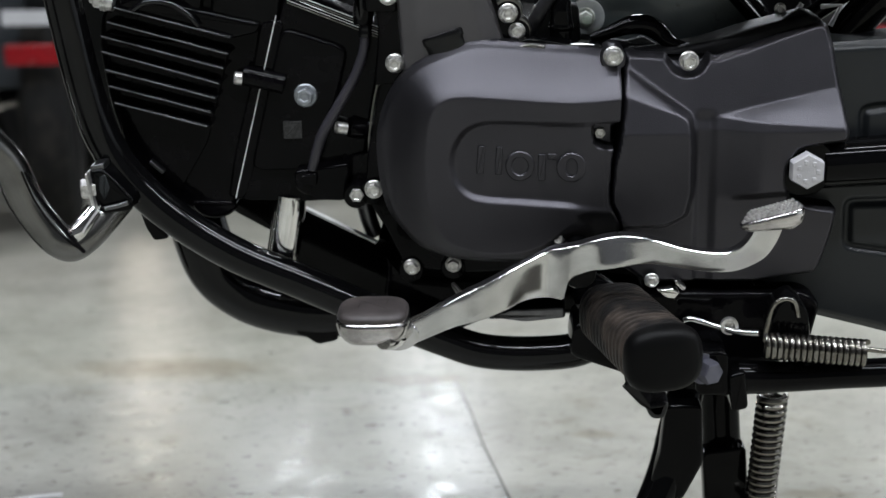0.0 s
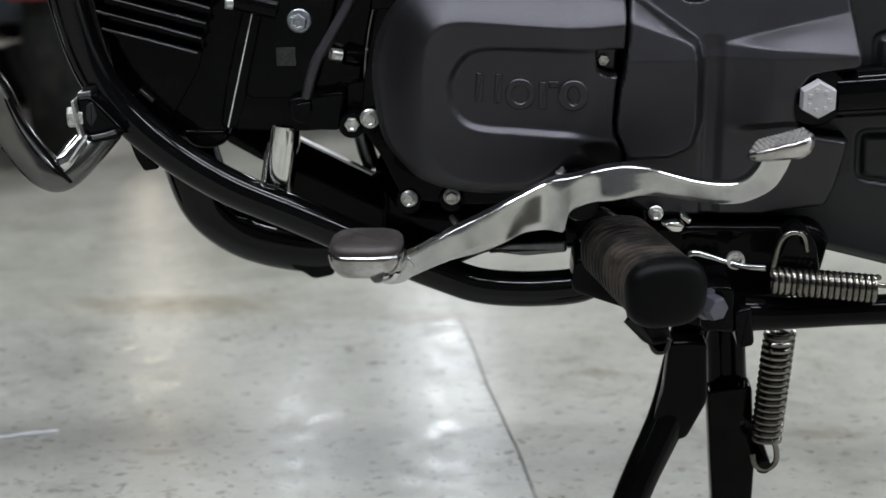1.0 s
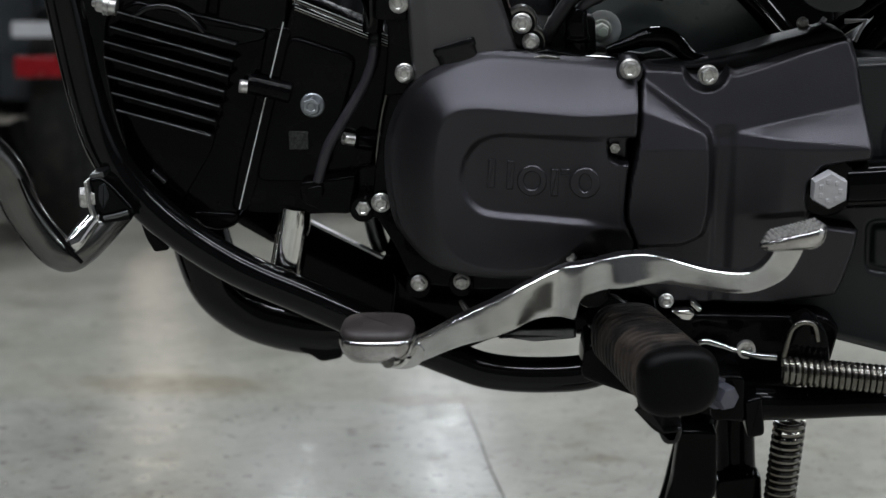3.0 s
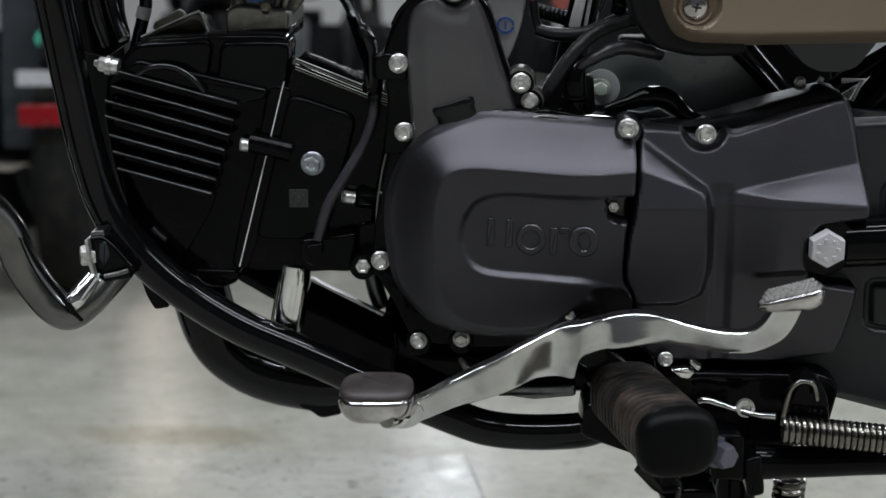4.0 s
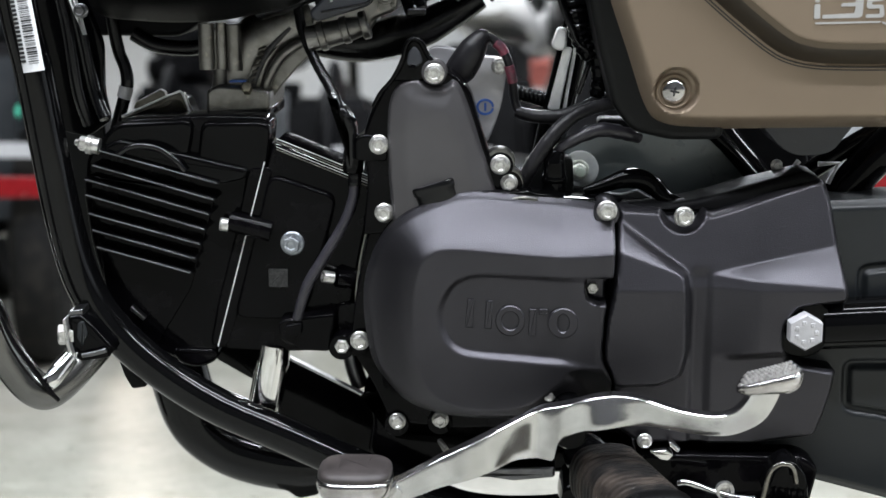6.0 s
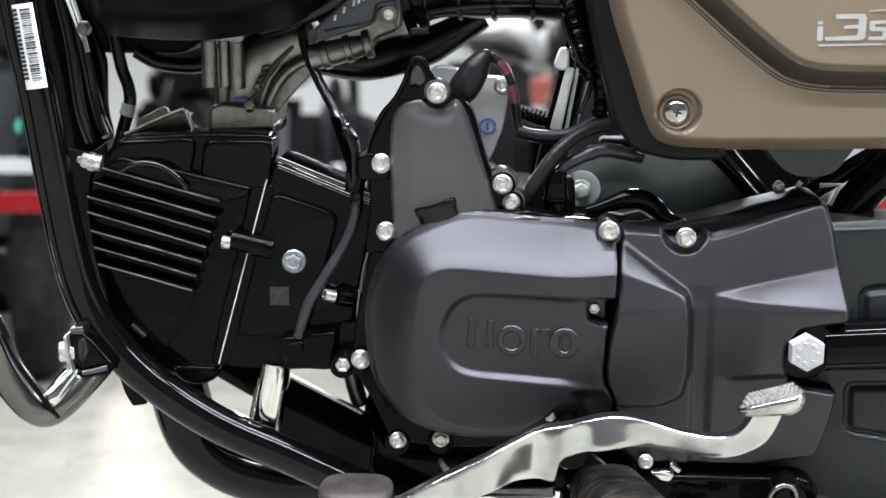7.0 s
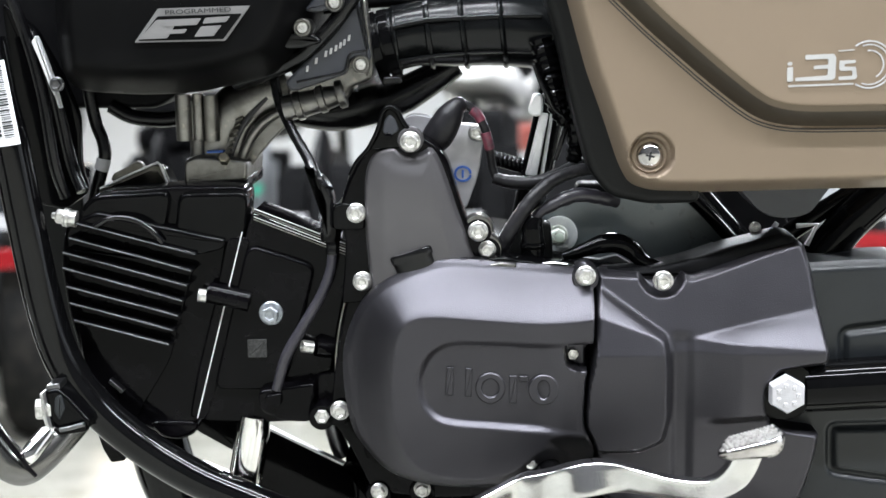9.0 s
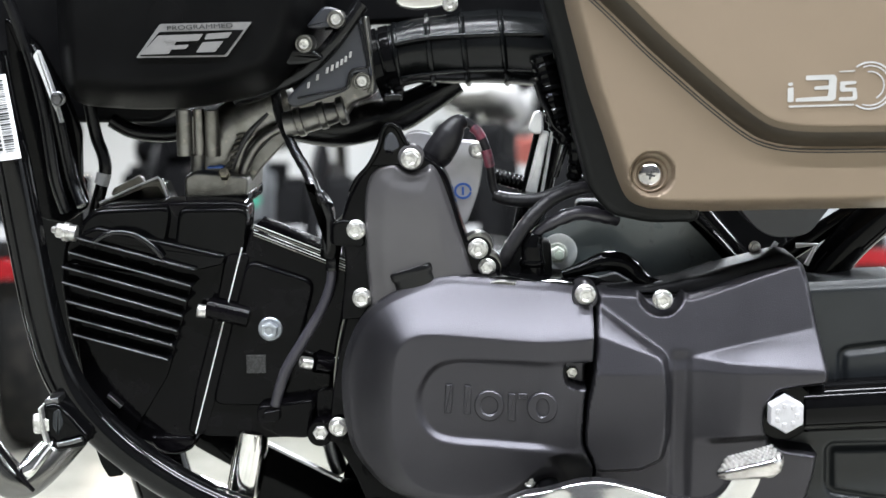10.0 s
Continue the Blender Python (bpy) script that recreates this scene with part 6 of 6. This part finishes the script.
for pts, r in (([(-229.1, 90, 522.5), (-218.1, 85, 501.4), (-212.6, 85, 473.1), (-207.2, 85, 440.9), (-199.6, 80, 423.4)], 4), ([(-211.5, 100, 479.2), (-208, 100, 450.2), (-205.6, 100, 428.3)], 3), ([(-199.8, 106, 488.5), (-197.6, 106, 474), (-195.3, 106, 462.4), (-191.8, 105, 452.9), (-190.6, 104, 443.5), (-193.3, 104, 433.2), (-196.8, 104, 422.2), (-200.6, 104, 408.2)], 4.2),
               ([(-238.1, 70, 557.2), (-226.3, 70, 522.8), (-218.1, 70, 484.7), (-213.5, 70, 442.5), (-209.1, 75, 420.5)], 3.6), ([(-189.2, 120, 474), (-174.7, 120, 466.4), (-152.5, 120, 464.3), (-137.5, 120, 467.8)], 5), ([(-101.9, 90, 489), (-78.8, 80, 496.1), (-56.1, 70, 506.6), (-37.6, 64, 523.5), (-20, 66, 546.8)], 5)):
    part("control_cable", tube(pts, r, 12), PLASTIC, bike, "black control cable")
part("horn_bracket", slab(rounded([(-219.9, 517.6), (-216.9, 521.6), (-212.0, 508.0), (-208.2, 495.1), (-204.3, 476.6), (-210.0, 489.5), (-215.1, 504.6)], 1.2), 60, 66, 0.6), BAREGLINT, bike, "bright bracket strip")
part("hose_band", tube([(-191.4, 104, 441.3), (-192.3, 104, 437.6), (-193.6, 104, 434)], 4.7, 14), PAPER, bike, "pale band round a hose")
bolt((-205.8, 491.8), 61, bike, DARKFLANGE, 0, "", 0.75)
part("front_engine_mount", slab(rounded([(-247, 542.6), (-226.5, 524.9), (-210.3, 492.9), (-202.1, 469.6), (-203.1, 439), (-199.7, 420.8), (-214.9, 409.9), (-231.6, 413.7), (-243.3, 486.1)], 5), 92, 98, 1.5), GLOSS, bike, "black front engine mount")
part("fuel_tank_underside", slab(rounded([(-324.7, 619), (107, 611.2), (106.9, 535), (-20.1, 533.3), (-73, 526.7), (-158.7, 471.6), (-231.6, 472.6), (-264.5, 499.6), (-331.9, 523.1)], 6), 120, 160, 4), MATTE, bike, "matte black underside of the tank")

# wheels that carry the bike, beyond the view
def wheel(cx, cy, cz, r, w, parent, material=TYRE):
    t = part("tyre", lathe([(r - 62, -w * 0.42), (r - 22, -w * 0.5), (r - 6, -w * 0.38), (r, -w * 0.12), (r, w * 0.12), (r - 6, w * 0.38), (r - 22, w * 0.5), (r - 62, w * 0.42), (r - 62, -w * 0.42)], at(cx, cy, cz), 48), material, parent)
    rim = part("rim", lathe([(r - 76, -w * 0.36), (r - 60, -w * 0.44), (r - 58, -w * 0.3), (r - 70, 0), (r - 58, w * 0.3), (r - 60, w * 0.44), (r - 76, w * 0.36), (r - 80, 0), (r - 76, -w * 0.36)], at(cx, cy, cz), 48), CHROME, parent, "chrome rim")
    hub = part("hub", lathe([(30, -w * 0.6), (38, -w * 0.4), (32, 0), (38, w * 0.4), (30, w * 0.6)], at(cx, cy, cz), 24), ALU, parent)
    for k in range(6):
        a = k * math.pi / 3
        part("spoke", tube([(cx + 34 * math.cos(a), cy, cz + 34 * math.sin(a)), (cx + (r - 74) * math.cos(a), cy, cz + (r - 74) * math.sin(a))], 9, 10, 1), GLOSS, parent)


wheel(-640, 130, 270, 290, 75, bike)
wheel(760, 130, 280, 300, 80, bike)

# the bike rests on its side stand and leans towards the viewer
bike.matrix_basis = Matrix.Rotation(radians(LEAN), 4, "X") @ bike.matrix_basis

# ---- parked motorcycles and what lies on the floor ----
def parked(x, y, turn, label, body, lift=0, board=GREYBODY, wide=95, dot=None, squat=0):
    """A parked motorcycle that shows its tail: tyre, mudguard, reflector, labels, lamp, seat and tank."""
    b = thing("parked_motorcycle", x, y, 0, label, "motorcycle", "parked motorcycles")
    m = pose(x * MM, y * MM, 0, 0, 0, turn)
    for ox, nm in ((0, "tyre"), (-1230, "tyre")):
        w_ = lathe([(228, -38), (268, -48), (290, -34), (298, -10), (298, 10), (290, 34), (268, 48), (228, 38), (228, -38)], pose(ox * MM, 0, 0.298, 90, 0, 0), 40)
        w_.transform(m)
        part(nm, w_, TYRE, b, "black treaded tyre")
        r_ = lathe([(215, -30), (232, -36), (222, 0), (232, 36), (215, 30), (210, 0), (215, -30)], pose(ox * MM, 0, 0.298, 90, 0, 0), 40)
        r_.transform(m)
        part("rim", r_, CHROME, b)

    def loft(stations):
        """A rounded body along the bike: (place along it, half width, height of its middle, half height)."""
        a_ = np.radians(np.arange(0, 360, 15))
        sq = lambda v: np.sign(v) * np.abs(v) ** 0.62
        return stack([[(px_, hw * u, zc + hh * v) for u, v in zip(sq(np.cos(a_)), sq(np.sin(a_)))] for px_, hw, zc, hh in stations])

    def piece(name, bm, material, lab=""):
        bm.transform(m)
        return part(name, bm, material, b, lab)

    piece("inner_mudguard", block(-200, 240, -80, 80, 330, 620 - squat + (60 if body is WHITEBODY else 0), 30, 10), MATTE)
    piece("mudguard", tube([(120, 0, 660 - squat), (210, 0, 600 - squat), (270, 0, 520 - squat), (300, 0, 440 - squat)], [60, 70, 75, 70], 16, 6, True, 0.35), board, "dark rear mudguard")
    piece("plate_board", block(-wide, wide, -8, 0, 300, 600 - squat, 12, 3, pose(0.315, 0, 0.0, 0, -8, 0) @ pose(0, 0, 0, 0, 0, 90)), board)
    piece("reflector", block(-60, 60, -10, 0, 338, 376, 6, 3, pose(0.330, 0, 0.0, 0, 0, 90)), REDLENS, "red reflector")
    piece("label", block(-62, 40, -6, 0, 409, 436, 3, 1, pose(0.330, 0, 0.0, 0, 0, 90)), PAPER, "white paper label")
    if dot:
        piece("sticker", lathe([(17, 0), (17, 2), (1, 2.4)], pose(*dot, 90, 0, 90), 24), GREENSTICKER, "round green sticker")
    piece("seat", loft([(-560, 60, 745 + lift, 40), (-520, 100, 748 + lift, 48), (-300, 112, 746 + lift, 46), (-40, 116, 752 + lift, 44), (120, 104, 762 + lift, 38), (165, 70, 766 + lift, 24)]), MATTE)
    piece("tail_cowl", loft([(-300, 96, 650 + lift, 46), (-60, 100, 652 + lift, 50), (90, 92, 660 + lift, 50), (165, 78, 668 + lift, 44), (190, 52, 672 + lift, 30)]), body)
    piece("fuel_tank", loft([(-1010, 60, 800, 50), (-960, 110, 808, 88), (-800, 128, 806, 98), (-640, 104, 780, 82), (-540, 60, 750, 50)]), body)
    piece("engine", block(-800, -440, -110, 110, 210, 560, 30, 10), ENAMEL)
    piece("silencer", tube([(-600, -130, 250), (-200, -150, 270), (250, -155, 300)], [24, 46, 50], 20), GLOSS)
    if not squat:
        piece("leg_guard", block(-240, 160, -215, -205, 130, 520, 40, 3), MATTE, "dark side guard over the wheel")
    piece("fork", tube([(-1230, -80, 298), (-1120, -80, 620), (-1050, -80, 860)], 22, 14), CHROME)
    piece("handlebar", tube([(-930, -360, 980), (-1010, -120, 960), (-1010, 120, 960), (-930, 360, 980)], 11, 12), CHROME)
    piece("headlamp", lathe([(20, -60), (85, -20), (95, 20), (90, 40), (2, 46)], pose(-1.16, 0, 0.84, 0, -90, 0), 28), body)
    return b


parked(-862, 1990, -76, "dark grey parked motorcycle seen from its tail, red reflector", GREYBODY, dot=(0.330, -0.01, 0.492))
parked(30, 2750, -96, "parked motorcycle with a white tail standing behind", WHITEBODY, 110, MATTE, 120)
parked(310, 2600, -90, "black parked motorcycle with a dull number board", MATTE, -80, MATTE, 150)
parked(235, 4480, -90, "faded red parked motorcycle in the second row", PINK, 235, MATTE)
parked(-1420, 2150, -90, "dark parked motorcycle standing in the row behind", MATTE, 0, MATTE)
parked(-875, 3400, -90, "black parked motorcycle standing in the second row", MATTE, 0, MATTE)
parked(-602, 3300, -82, "black parked motorcycle with a pale grey number board", MATTE, 130, PALEBOARD, 45, (0.353, -0.01, 0.508))
parked(-335, 2650, -90, "black parked motorcycle standing in the row behind", MATTE, 130, MATTE, 95, None, 70)
parked(965, 2850, -92, "faded red parked motorcycle with a pale number board", PINK, 20, PALEBOARD, 120)

e0 = [(-420, 232), (-400, 243), (-377, 253), (-358, 262), (-338, 267)]
sbm = stack([[(x, y - 3, 1.6) for x, y in e0] + [(x, y + 3, 1.6) for x, y in e0[::-1]], [(x, y - 2.6, 3.6) for x, y in e0] + [(x, y + 2.6, 3.6) for x, y in e0[::-1]]])
sm_ = mesh_of("plastic_strip", sbm, WHITE)
tagged(place("plastic_strip", sm_, Matrix(), None), "thin white plastic strip lying on the concrete floor", "strip")
